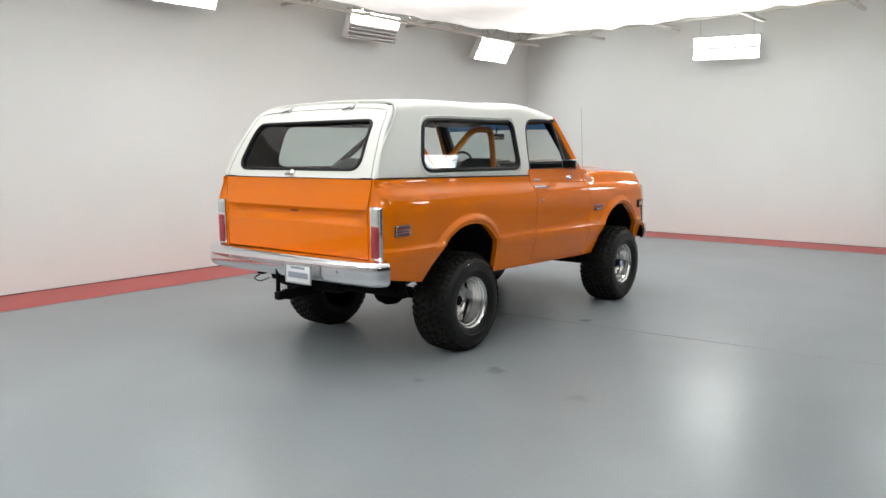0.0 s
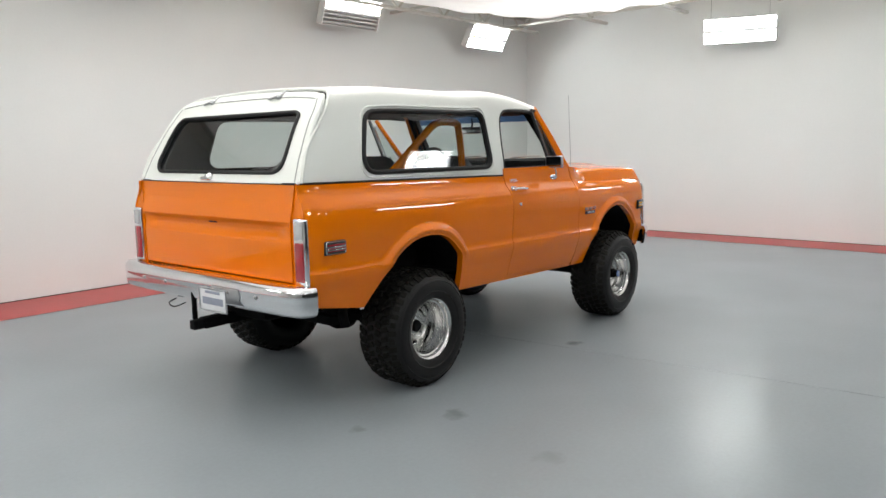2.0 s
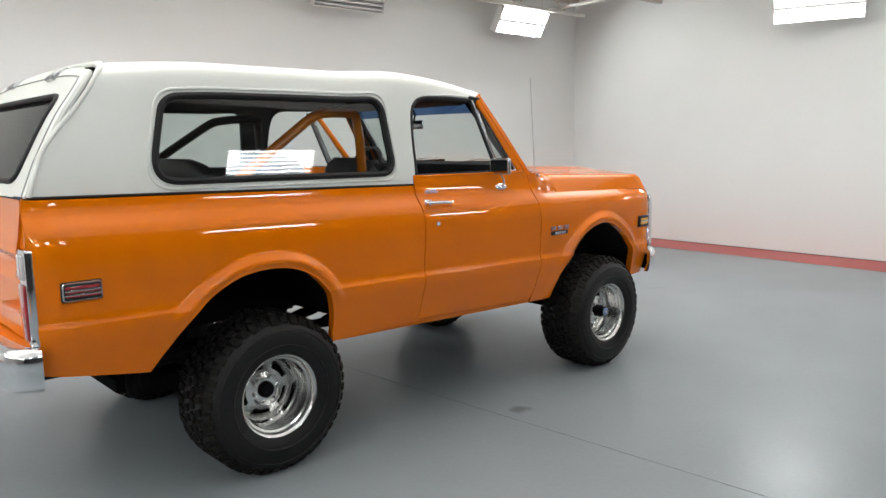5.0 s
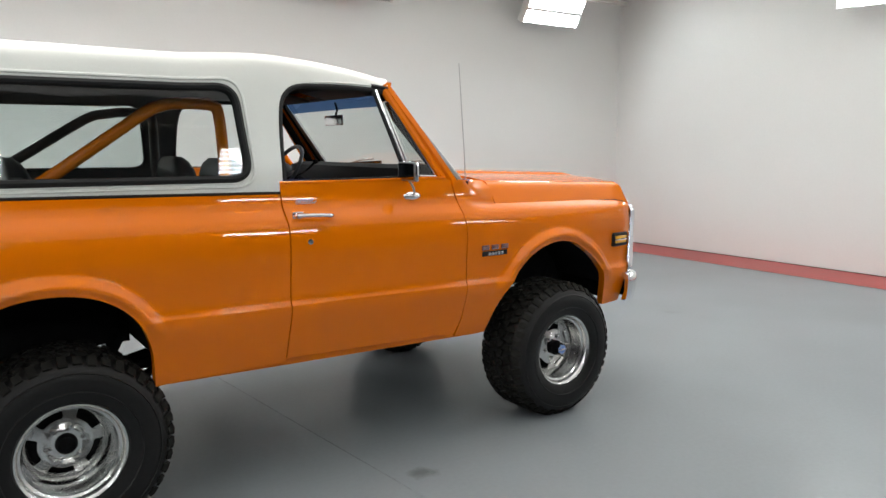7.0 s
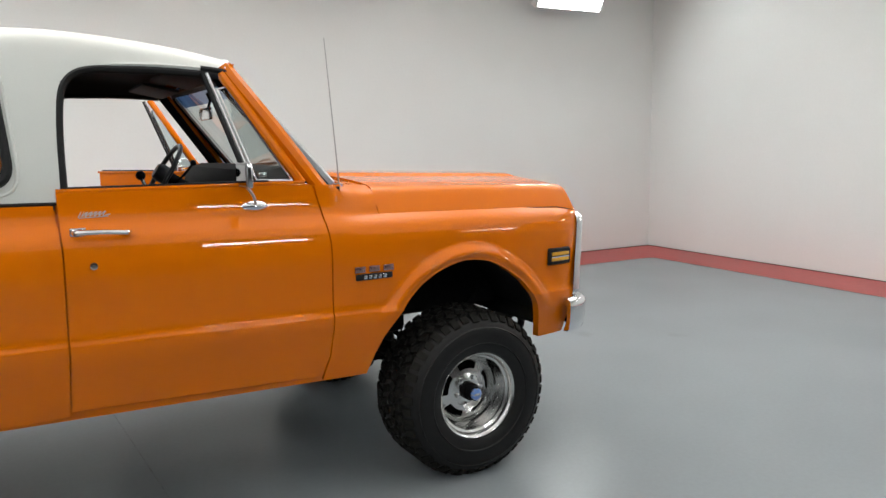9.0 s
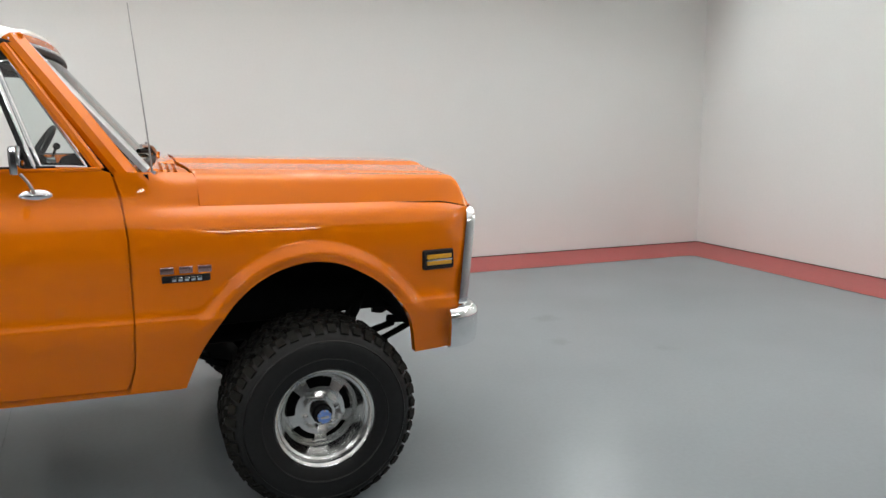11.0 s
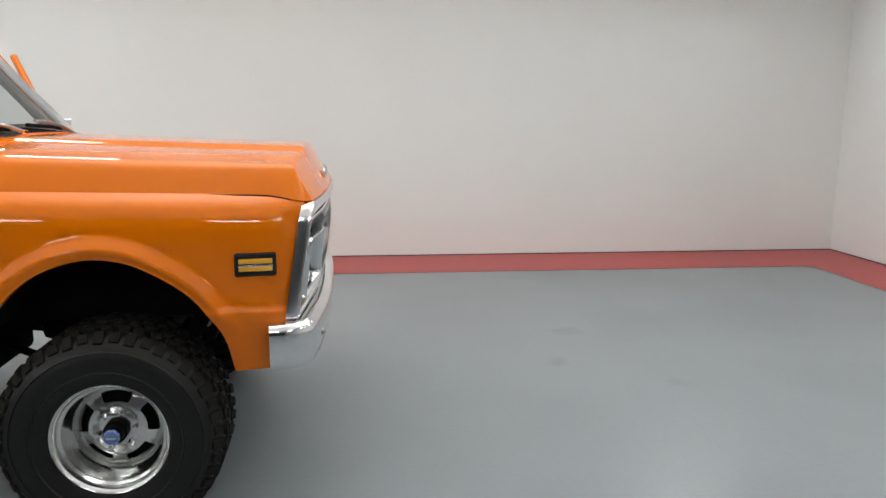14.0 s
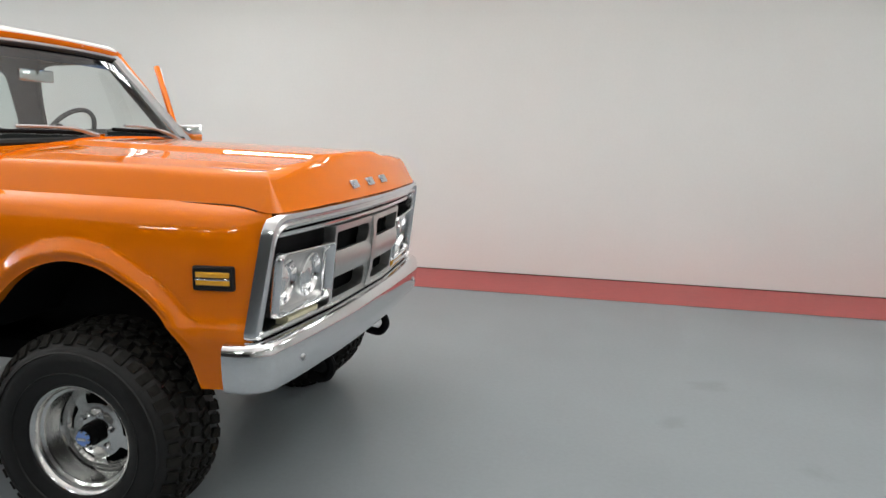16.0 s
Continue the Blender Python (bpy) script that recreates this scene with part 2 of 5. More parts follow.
def tube(pts, r, seg=10, closed=False, flat=1.0):
    return add_tube(bmesh.new(), pts, r, seg, closed, flat)


def add_lathe(bm, prof, seg=48, m=None):
    """Spin (radius, y) round the y axis."""
    rings = []
    for k in range(seg):
        a = k * math.tau / seg
        ring = [Vector((r * math.cos(a), y, r * math.sin(a))) for r, y in prof]
        rings.append([m @ p for p in ring] if m else ring)
    return add_rings(bm, rings, closed=False, loop=True)


def lathe(prof, seg=48, m=None):
    return add_lathe(bmesh.new(), prof, seg, m)


def smooth_path(pts, n=6):
    """Catmull-Rom through points."""
    pts = [Vector(p) for p in pts]
    ext = [2 * pts[0] - pts[1], *pts, 2 * pts[-1] - pts[-2]]
    out = []
    for i in range(1, len(ext) - 2):
        p0, p1, p2, p3 = ext[i - 1 : i + 3]
        for k in range(n):
            t = k / n
            out.append(0.5 * (2 * p1 + (p2 - p0) * t + (2 * p0 - 5 * p1 + 4 * p2 - p3) * t * t + (3 * p1 - p0 - 3 * p2 + p3) * t**3))
    return out + [pts[-1]]


def rounded(corners, r, n=6):
    """A closed 2D loop with rounded corners; r: one radius or one a corner."""
    out, m = [], len(corners)
    for i, c in enumerate(corners):
        c = Vector(c)
        a, b = Vector(corners[i - 1]) - c, Vector(corners[(i + 1) % m]) - c
        rr = r[i] if isinstance(r, (list, tuple)) else r
        if rr < 1e-4:
            out.append(tuple(c))
            continue
        half = a.angle(b) / 2
        cut = min(rr / math.tan(half), 0.45 * a.length, 0.45 * b.length)
        p, q = c + a.normalized() * cut, c + b.normalized() * cut
        for k in range(n + 1):
            t = k / n
            out.append(tuple(p.lerp(c, t).lerp(c.lerp(q, t), t)))
    return out


def resample(loop, step, closed=True):
    out, n = [], len(loop)
    for i in range(n if closed else n - 1):
        a, b = Vector(loop[i]), Vector(loop[(i + 1) % n])
        k = max(1, round((b - a).length / step))
        out += [tuple(a.lerp(b, j / k)) for j in range(k)]
    return out if closed else out + [tuple(loop[-1])]


def inside(loop, pts):
    x, y = pts[:, 0], pts[:, 1]
    res = np.zeros(len(pts), bool)
    for (ax, ay), (bx, by) in zip(loop, loop[1:] + loop[:1]):
        if ay != by:
            res ^= ((ay > y) != (by > y)) & (x < (bx - ax) * (y - ay) / (by - ay) + ax)
    return res


def panel(outer, fn, us, vs, holes=(), step=0.04, flip=False, bm=None):
    """A curved sheet with any outline and holes: fn(u, v) gives its points in space."""
    bm = bm or bmesh.new()
    loops = [resample(outer, step)] + [resample(h, step * 0.6) for h in holes]
    edge = np.array([p for lp in loops for p in lp])
    edges, start = [], 0
    for lp in loops:
        edges += [(start + i, start + (i + 1) % len(lp)) for i in range(len(lp))]
        start += len(lp)
    grid = np.array([(u, v) for u in us for v in vs], float).reshape(-1, 2)
    keep = inside(loops[0], grid)
    for h in loops[1:]:
        keep &= ~inside(h, grid)
    grid = grid[keep]
    if len(grid):
        near = np.min(np.hypot(grid[:, None, 0] - edge[None, :, 0], grid[:, None, 1] - edge[None, :, 1]), axis=1)
        grid = grid[near > step * 0.3]
    pts = np.vstack([edge, grid]) if len(grid) else edge
    v2, _, tris, *_ = geometry.delaunay_2d_cdt([Vector(p) for p in pts], edges, [], 0, 1e-6)
    cen = np.array([[sum(v2[i].x for i in t) / 3, sum(v2[i].y for i in t) / 3] for t in tris])
    ok = inside(loops[0], cen)
    for h in loops[1:]:
        ok &= ~inside(h, cen)
    used = {}
    layer = bm.verts.layers.float_vector.new("true_normal")
    h = 0.0015
    for t, good in zip(tris, ok):
        if good:
            f = []
            for i in t:
                if i not in used:
                    u, v = v2[i]
                    used[i] = bm.verts.new(fn(u, v))
                    nrm = (fn(u + h, v) - fn(u - h, v)).cross(fn(u, v + h) - fn(u, v - h)).normalized()
                    used[i][layer] = -nrm if flip else nrm
                f.append(used[i])
            if flip:
                f.reverse()
            try:
                bm.faces.new(f)
            except ValueError:
                pass
    return bm


def span(a, b, step):
    n = max(1, round((b - a) / step))
    return [a + (b - a) * i / n for i in range(n + 1)]


def interp(x, table):
    return float(np.interp(x, [p[0] for p in table], [p[1] for p in table]))


def curve(table, n=24):
    """A smooth function through rising knots that overshoots none of them."""
    x, y = np.array([p[0] for p in table], float), np.array([p[1] for p in table], float)
    h, d = np.diff(x), np.diff(y) / np.diff(x)
    m = np.zeros(len(x))
    for i in range(1, len(x) - 1):
        if d[i - 1] * d[i] > 0:
            w1, w2 = 2 * h[i] + h[i - 1], h[i] + 2 * h[i - 1]
            m[i] = (w1 + w2) / (w1 / d[i - 1] + w2 / d[i])
    m[0], m[-1] = d[0], d[-1]
    xs, ys = [], []
    for i in range(len(h)):
        t = np.arange(n) / n
        xs += list(x[i] + t * h[i])
        ys += list((2 * t**3 - 3 * t**2 + 1) * y[i] + (t**3 - 2 * t**2 + t) * h[i] * m[i] + (3 * t**2 - 2 * t**3) * y[i + 1] + (t**3 - t**2) * h[i] * m[i + 1])
    xs, ys = np.array(xs + [x[-1]]), np.array(ys + [y[-1]])
    return lambda v: float(np.interp(v, xs, ys))

# ---- the hall ----
XW, XE, YS, YN, ZC, FZ = -14.0, 9.03, -13.0, 4.65, 4.25, -0.022


def slab(name, x0, x1, y0, y1, z0, z1, mat, label, category):
    return tagged(part(name, box(x0, x1, y0, y1, z0, z1), mat, flat=True), label, category, kind="structure")


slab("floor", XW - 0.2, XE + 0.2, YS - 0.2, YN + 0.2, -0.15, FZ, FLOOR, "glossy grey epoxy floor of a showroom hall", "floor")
slab("wall_north", XW - 0.2, XE + 0.2, YN, YN + 0.2, FZ, ZC, WALL, "plain off-white painted wall behind the truck", "wall")
slab("wall_south", XW - 0.2, XE + 0.2, YS - 0.2, YS, FZ, ZC, FAR_WALL, "unseen plain grey wall, kept dark for deeper reflections in the paint", "wall")
slab("wall_east", XE, XE + 0.2, YS, YN, FZ, ZC, WALL, "plain off-white painted end wall", "wall")
slab("wall_west", XW - 0.2, XW, YS, YN, FZ, ZC, WALL, "plain off-white painted far end wall", "wall")
slab("ceiling", XW - 0.2, XE + 0.2, YS - 0.2, YN + 0.2, ZC, ZC + 0.2, CEIL, "off-white ceiling deck above the open joists", "ceiling")


def floor_border():
    """Red border painted on the floor along the walls, with a rounded inner corner."""
    yi, xi, z = YN - 0.93, XE - 0.81, FZ + 0.004
    inner = rounded([(xi, yi), (xi, YS + 0.9), (XW + 0.9, YS + 0.9), (XW + 0.9, yi)], 0.12, 6)
    outer = [(XE - 0.012, YN - 0.012), (XE - 0.012, YS + 0.012), (XW + 0.012, YS + 0.012), (XW + 0.012, YN - 0.012)]
    bm = panel(outer, lambda u, v: Vector((u, v, z)), [], [], [inner], 0.4, flip=True)
    bmesh.ops.recalc_face_normals(bm, faces=bm.faces)
    tagged(part("floor_border", bm, RED, flat=True), "red painted border on the floor along the walls", "floor marking", kind="structure")
    bm = bmesh.new()
    add_box(bm, XW, XE, YN - 0.014, YN - 0.001, FZ, FZ + 0.012)
    add_box(bm, XE - 0.014, XE - 0.001, YS, YN - 0.02, FZ, FZ + 0.012)
    tagged(part("wall_joint", bm, GAP, flat=True), "dark open joint where wall meets floor", "joint", kind="structure")
    # saw-cut joint in the slab beside the truck
    a, b = Vector((0.86, 3.7, FZ)), Vector((1.9, -6.3, FZ))
    d = (b - a).normalized().cross(Vector((0, 0, 1))) * 0.002
    bm = add_rings(bmesh.new(), [[p - d, p + d, p + d + Vector((0, 0, 0.002)), p - d + Vector((0, 0, 0.002))] for p in (a, b)])
    tagged(part("floor_joint", bm, CUT, flat=True), "thin filled saw-cut joint in the grey floor", "joint", kind="structure")


def joists():
    """Open-web steel joists under the deck, bearing on the end walls."""
    for k in range(12):
        j = tagged(thing("roof_joist", "off-white open-web steel roof joist", "joist", Matrix.Translation((0, 4.02 - 1.48 * k, 0)), "roof joists"), kind="structure")
        part("top_chord", box(XW, XE, -0.04, 0.04, ZC - 0.07, ZC - 0.005), JOIST, j, flat=True)
        part("bottom_chord", box(XW + 0.55, XE - 0.55, -0.03, 0.03, ZC - 0.575, ZC - 0.53), JOIST, j, flat=True)
        bm = bmesh.new()
        n = 43
        for i in range(n):
            p, q = XW + 0.03 + i * (XE - XW - 0.06) / n, XW + 0.03 + (i + 1) * (XE - XW - 0.06) / n
            lo, hi = ZC - 0.55, ZC - 0.05
            up, down = (hi, lo) if i % 2 == 0 else (lo, hi)
            add_tube(bm, [(p, 0, up), (q, 0, down if i < n - 1 else hi)], 0.018, 6)
        part("web", bm, JOIST, j)
    for x in (7.9, 5.2, 2.5, -0.2, -2.9, -5.6):
        tagged(part("bridging_angle", box(x - 0.02, x + 0.02, YS, YN, ZC - 0.5, ZC - 0.46), JOIST, flat=True), "thin off-white steel bridging angle between joists", "steel angle", kind="structure")
    tagged(part("ledger_north", box(XW, XE, YN - 0.09, YN, ZC - 0.22, ZC - 0.02), JOIST, flat=True), "off-white steel ledger along the wall", "ledger", kind="structure")


def cloth_sheet():
    """White cloth stretched under the joists, sagging between its ties."""
    x0, x1, y0, y1 = -9.6, 7.15, -5.4, 3.42
    hem = [(x0, y0), (x1, y0), (x1 - 0.04, -2.4), (x1, -0.9), (7.08, 0.4), (6.9, 1.8), (6.62, 2.5), (6.2, 2.95), (5.6, 3.25), (4.9, 3.38), (2.0, 3.34), (-1.0, y1), (x0, y1)]

    def pt(u, v):
        d = min(u - x0, x1 - u, v - y0, y1 - v)
        fold = noise.noise((u * 0.9 + v * 0.5, v * 2.6 - u * 0.8, 0)) * 0.05 + noise.noise((u * 3.2, v * 5.0, 3)) * 0.018
        return Vector((u, v, 3.66 - 0.09 * (1 - math.exp(-max(d, 0.0) * 2.2)) + fold))

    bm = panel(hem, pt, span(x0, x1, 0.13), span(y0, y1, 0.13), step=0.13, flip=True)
    tagged(part("cloth_sheet", bm, CLOTH, thick=0.004), "white diffusing cloth stretched under the joists, glowing by itself in patches", "sheet")


def fixture(x, y, z, heading, lit=6, tilt=48, length=1.14, half=0.235, bore=0.021, name_label="white fluorescent light fixture with lit tubes, hung tilted", glowing=None, split=0.06):
    """Tilted fluorescent high-bay; heading: the way its face points, in degrees."""
    t = thing("tube_light", name_label, "light fixture", Matrix.Translation((x, y, z)) @ Matrix.Rotation(radians(heading - 90), 4, "Z") @ Matrix.Rotation(radians(-tilt), 4, "X"), "tube lights along the walls")
    h, w = half, length / 2
    bm = bmesh.new()
    add_box(bm, -w, w, -0.085, -0.05, -h, h, 0.006)
    add_box(bm, -w, w, -0.05, 0.02, -h, -h + 0.012)
    add_box(bm, -w, w, -0.05, 0.02, h - 0.012, h)
    part("housing", bm, ENAMEL, t)
    for sx in (-1, 1):
        part("end_plate", box(sx * w - 0.012, sx * w + 0.012, -0.09, 0.035, -h, h, 0.004), ENAMEL, t)
    n = 6
    for i in range(n):
        zt = h - 0.04 - i * (2 * h - 0.08 - split) / (n - 1) - (split if i > 2 else 0)
        on = i < lit
        part("tube", tube([(-w + 0.02, 0, zt), (w - 0.02, 0, zt)], 0.018 if not on else bore, 8), (glowing or LIT) if on else UNLIT, t)
        if not on:
            part("reflector", box(-w + 0.01, w - 0.01, -0.048, -0.005, zt - 0.032, zt - 0.026), LOUVRE, t, flat=True)
    if split:
        part("ballast_cover", box(-w + 0.01, w - 0.01, -0.05, 0.026, -0.022, 0.018, 0.006), ENAMEL, t)
    for sx in (-1, 1):
        p = Vector((sx * w * 0.8, -0.06, h))
        inv = t.matrix_world.inverted()
        top = inv @ Vector(((t.matrix_world @ p).x, (t.matrix_world @ p).y, ZC + 0.01))
        part("hanger", tube([p, top], 0.004, 5), STEEL, t)
    return t


floor_border()
joists()
cloth_sheet()
# north wall row, one of them with its lower tubes off
fixture(0.5, 4.12, 3.66, -90, tilt=30)
fixture(3.95, 4.2, 3.57, -90, lit=3, tilt=20, length=1.08, half=0.22, name_label="white fluorescent light fixture with the lower tubes unlit")
fixture(7.17, 4.2, 3.50, -90, tilt=30, length=1.04, half=0.21)
for fx in (-6.2, -9.0):
    fixture(fx, 4.2, 3.55, -90, tilt=30)
# east wall row
for fy, glowing in ((0.22, LIT), (-2.9, DIMMED)):
    fixture(8.56, fy, 3.33, 199, tilt=16, length=1.08, half=0.2, glowing=glowing)
# south row, and an unseen west row added to brighten the truck's tail
for fx in (7.1, 3.52, -0.1, -3.7, -7.3):
    fixture(fx, -6.2, 3.22, 90, tilt=42, length=1.36, half=0.19, glowing=LIT, split=0.0, bore=0.013)
for fy, glowing in ((2.4, DIMMED), (-1.0, LIT), (-4.4, LIT)):
    fixture(-7.3, fy, 3.35, 0, tilt=40, glowing=glowing)

# ---- the truck ----
# local axes: x ahead, y to the driver's side, z up, from the floor under the rear axle
HEADING = 2.1
TRUCK = thing("off_road_truck", "orange two-door off-road truck with a white hardtop and big black tyres", "truck", pose(-0.0335, -0.0137, 0, 0, 0, HEADING))
WHEELBASE, ZR = 2.642, 0.375

SECTION = [(0.54, 0.880), (0.60, 0.898), (0.74, 0.935), (0.862, 0.9645), (0.876, 0.9645), (0.890, 0.9585), (0.905, 0.9535), (0.925, 0.952), (0.96, 0.953), (1.06, 0.959), (1.13, 0.962), (1.165, 0.9615)]
SHOULDER = [(1.165, 0.07), (1.185, 0.14), (1.20, 0.19), (1.215, 0.235), (1.23, 0.28), (1.245, 0.38), (1.28, 0.80), (1.31, 0.74), (1.33, 0.42), (1.345, 0.29), (1.36, 0.215), (1.375, 0.16), (1.39, 0.11), (1.41, 0.08), (1.45, 0.2)]
for za in [1.17 + 0.005 * i for i in range(57)]:
    SECTION.append((za, SECTION[-1][1] - 0.005 * interp(za - 0.0025, SHOULDER)))
FENDER = [(0.54, 0.880), (0.60, 0.898), (0.74, 0.935), (0.862, 0.9645), (0.876, 0.9645), (0.890, 0.9585), (0.905, 0.9535), (0.925, 0.952), (0.96, 0.953), (1.06, 0.959), (1.14, 0.962), (1.185, 0.9607), (1.21, 0.9565), (1.232, 0.950), (1.253, 0.940), (1.271, 0.927), (1.286, 0.910), (1.298, 0.892), (1.308, 0.873), (1.345, 0.857), (1.394, 0.83), (1.416, 0.80), (1.432, 0.76), (1.45, 0.72)]
REAR_ARCH = [(-0.62, 0.655), (-0.57, 0.72), (-0.48, 0.83), (-0.40, 0.915), (-0.30, 0.985), (-0.18, 1.035), (-0.04, 1.05), (0.09, 1.03), (0.19, 0.98), (0.265, 0.905), (0.305, 0.82), (0.325, 0.74), (0.335, 0.60)]
REAR_ARCH = [(x, 0.985 * z - 0.010) for x, z in REAR_ARCH]
FRONT_ARCH = [(2.115, 0.545), (2.16, 0.66), (2.21, 0.75), (2.29, 0.86), (2.38, 0.945), (2.48, 1.00), (2.60, 1.028), (2.72, 1.015), (2.82, 0.97), (2.922, 0.90), (2.998, 0.815), (3.05, 0.72), (3.078, 0.578)]


def arch(points, n=5):
    return [tuple(p)[:2] for p in smooth_path([(*p, 0) for p in points], n)]


ARCHES = [np.array(arch(REAR_ARCH, 20)), np.array(arch(FRONT_ARCH, 20))]


def smoothstep(t):
    t = min(1.0, max(0.0, t))
    return t * t * (3 - 2 * t)


def rail(x):
    """Top edge of the rear quarter, under the hardtop."""
    return 1.3865 - 0.018 * x


SECTION_Y, FENDER_Y = curve(SECTION), curve(FENDER)


def side_y(x, z):
    """Half width of the body's side."""
    zz = z + 0.02 * x
    y = SECTION_Y(zz)
    if x > 1.94:
        k = smoothstep((x - 1.97) / 0.2)
        y = y * (1 - k) + FENDER_Y(zz) * k
    if x < -0.2:
        y += 0.014 * smoothstep((-0.2 - x) / 0.6) * (zz < 1.4)
    if x < -0.93:
        y -= 0.052 * min(1.2, (-0.93 - x) / 0.125) ** 2.2 * (1 - 0.5 * smoothstep((zz - 1.22) / 0.2))
    if x > 2.9:
        y -= 0.012 * smoothstep((x - 2.9) / 0.3)
    if x > 3.16:
        y -= 0.062 * ((x - 3.16) / 0.18) ** 2 * (1 - 0.45 * smoothstep((zz - 1.2) / 0.12))
    d = min(float(np.min(np.hypot(a[:, 0] - x, a[:, 1] - z))) for a in ARCHES)
    y += 0.034 * (0.55 + 0.45 * smoothstep(d / 0.035)) * (1 - smoothstep((d - 0.03) / 0.06)) * smoothstep((zz - 0.78) / 0.14)
    return y


ROWS_Z = span(0.56, 1.46, 0.0125)


def body_panel(name, outline, s, step=0.016, label=""):
    """Outer skin panel on one side; s: -1 passenger side, 1 driver's side."""
    xs = [p[0] for p in outline]
    bm = bmesh.new()
    us = span(min(xs), max(xs), 0.016)
    # grid rows follow the creases, which fall slightly towards the nose
    pts = panel_rows(outline, us, step, lambda u, v: Vector((u, s * side_y(u, v), v)), s > 0)
    return part(name, pts, PAINT, TRUCK, label, thick=0.014)


def panel_rows(outline, us, step, fn, flip):
    shear = lambda p: (p[0], p[1] + 0.02 * p[0])
    return panel([shear(p) for p in outline], lambda u, w: fn(u, w - 0.02 * u), us, ROWS_Z, step=step, flip=flip)


G = 0.0025
rear_arch, front_arch = arch(REAR_ARCH), arch(FRONT_ARCH)
QUARTER = [(-1.055, 0.71)] + [(-0.62 - 0.02, 0.638)] + rear_arch + [(0.45, 0.588), (0.922 - G, 0.586), (0.932 - G, 0.84), (0.938 - G, 1.2), (0.925 - G, rail(0.92) - 0.004)] + [(x, rail(x) - 0.004) for x in (0.6, 0.2, -0.2, -0.6, -1.055)]
DOOR = [(0.922 + G, 0.605), (1.90, 0.572), (1.935 - G, 0.66), (1.945 - G, 0.83), (1.945 - G, 1.16), (1.93 - G, 1.28), (1.90, 1.40), (1.86, 1.415), (0.935, 1.425), (0.932 + G, 1.39), (0.938 + G, 1.2), (0.932 + G, 0.84)]
FENDER_LINE = [(1.905 + G, 0.55), (2.115, 0.545)] + front_arch[1:] + [(3.245, 0.585), (3.302, 0.80), (3.338, 1.0), (3.352, 1.16), (3.354, 1.200), (3.347, 1.2125), (3.32, 1.221), (3.29, 1.228), (3.25, 1.236), (3.2, 1.242), (2.6, 1.254), (2.207, 1.262), (2.204, 1.268), (2.204, 1.386), (1.96, 1.402), (1.91, 1.40), (1.93 + G, 1.30), (1.945 + G, 1.16), (1.945 + G, 0.83), (1.935 + G, 0.66)]
DOOR_OPEN = pose(1.935, 0.915, 0) @ pose(0, 0, 0, 0, 0, -57) @ pose(-1.935, -0.915, 0)

for s in (-1, 1):
    body_panel("rear_quarter_panel", QUARTER, s)
    body_panel("front_fender", FENDER_LINE, s)
    # rocker under the door
    bm = panel([(0.40, 0.575), (2.1, 0.535), (2.1, 0.62), (0.92, 0.66), (0.40, 0.66)], lambda u, v: Vector((u, s * (0.872 + 0.08 * (v - 0.58)), v)), span(0.45, 1.9, 0.1), [], step=0.06, flip=s > 0)
    part("rocker_panel", bm, PAINT, TRUCK, thick=0.012)
    # jambs behind the door gaps
    for x0, x1, z0, z1 in ((0.885, 0.975, 0.60, 1.37), (1.885, 1.995, 0.58, 1.385)):
        bm = panel([(x0, z0), (x1, z0), (x1, z1), (x0, z1)], lambda u, v: Vector((u, s * (side_y(u, v) - 0.02), v)), span(x0, x1, 0.03), span(z0, z1, 0.05), step=0.05, flip=s > 0)
        part("door_jamb", bm, PAINT, TRUCK)
    # rolled arch lips
    for a in (rear_arch, front_arch):
        rows = [[Vector((x, s * (side_y(x, z) - d), z)) for x, z in a] for d in (0.0, 0.02, 0.045)]
        part("arch_lip", add_rings(bmesh.new(), rows, closed=False), PAINT, TRUCK)


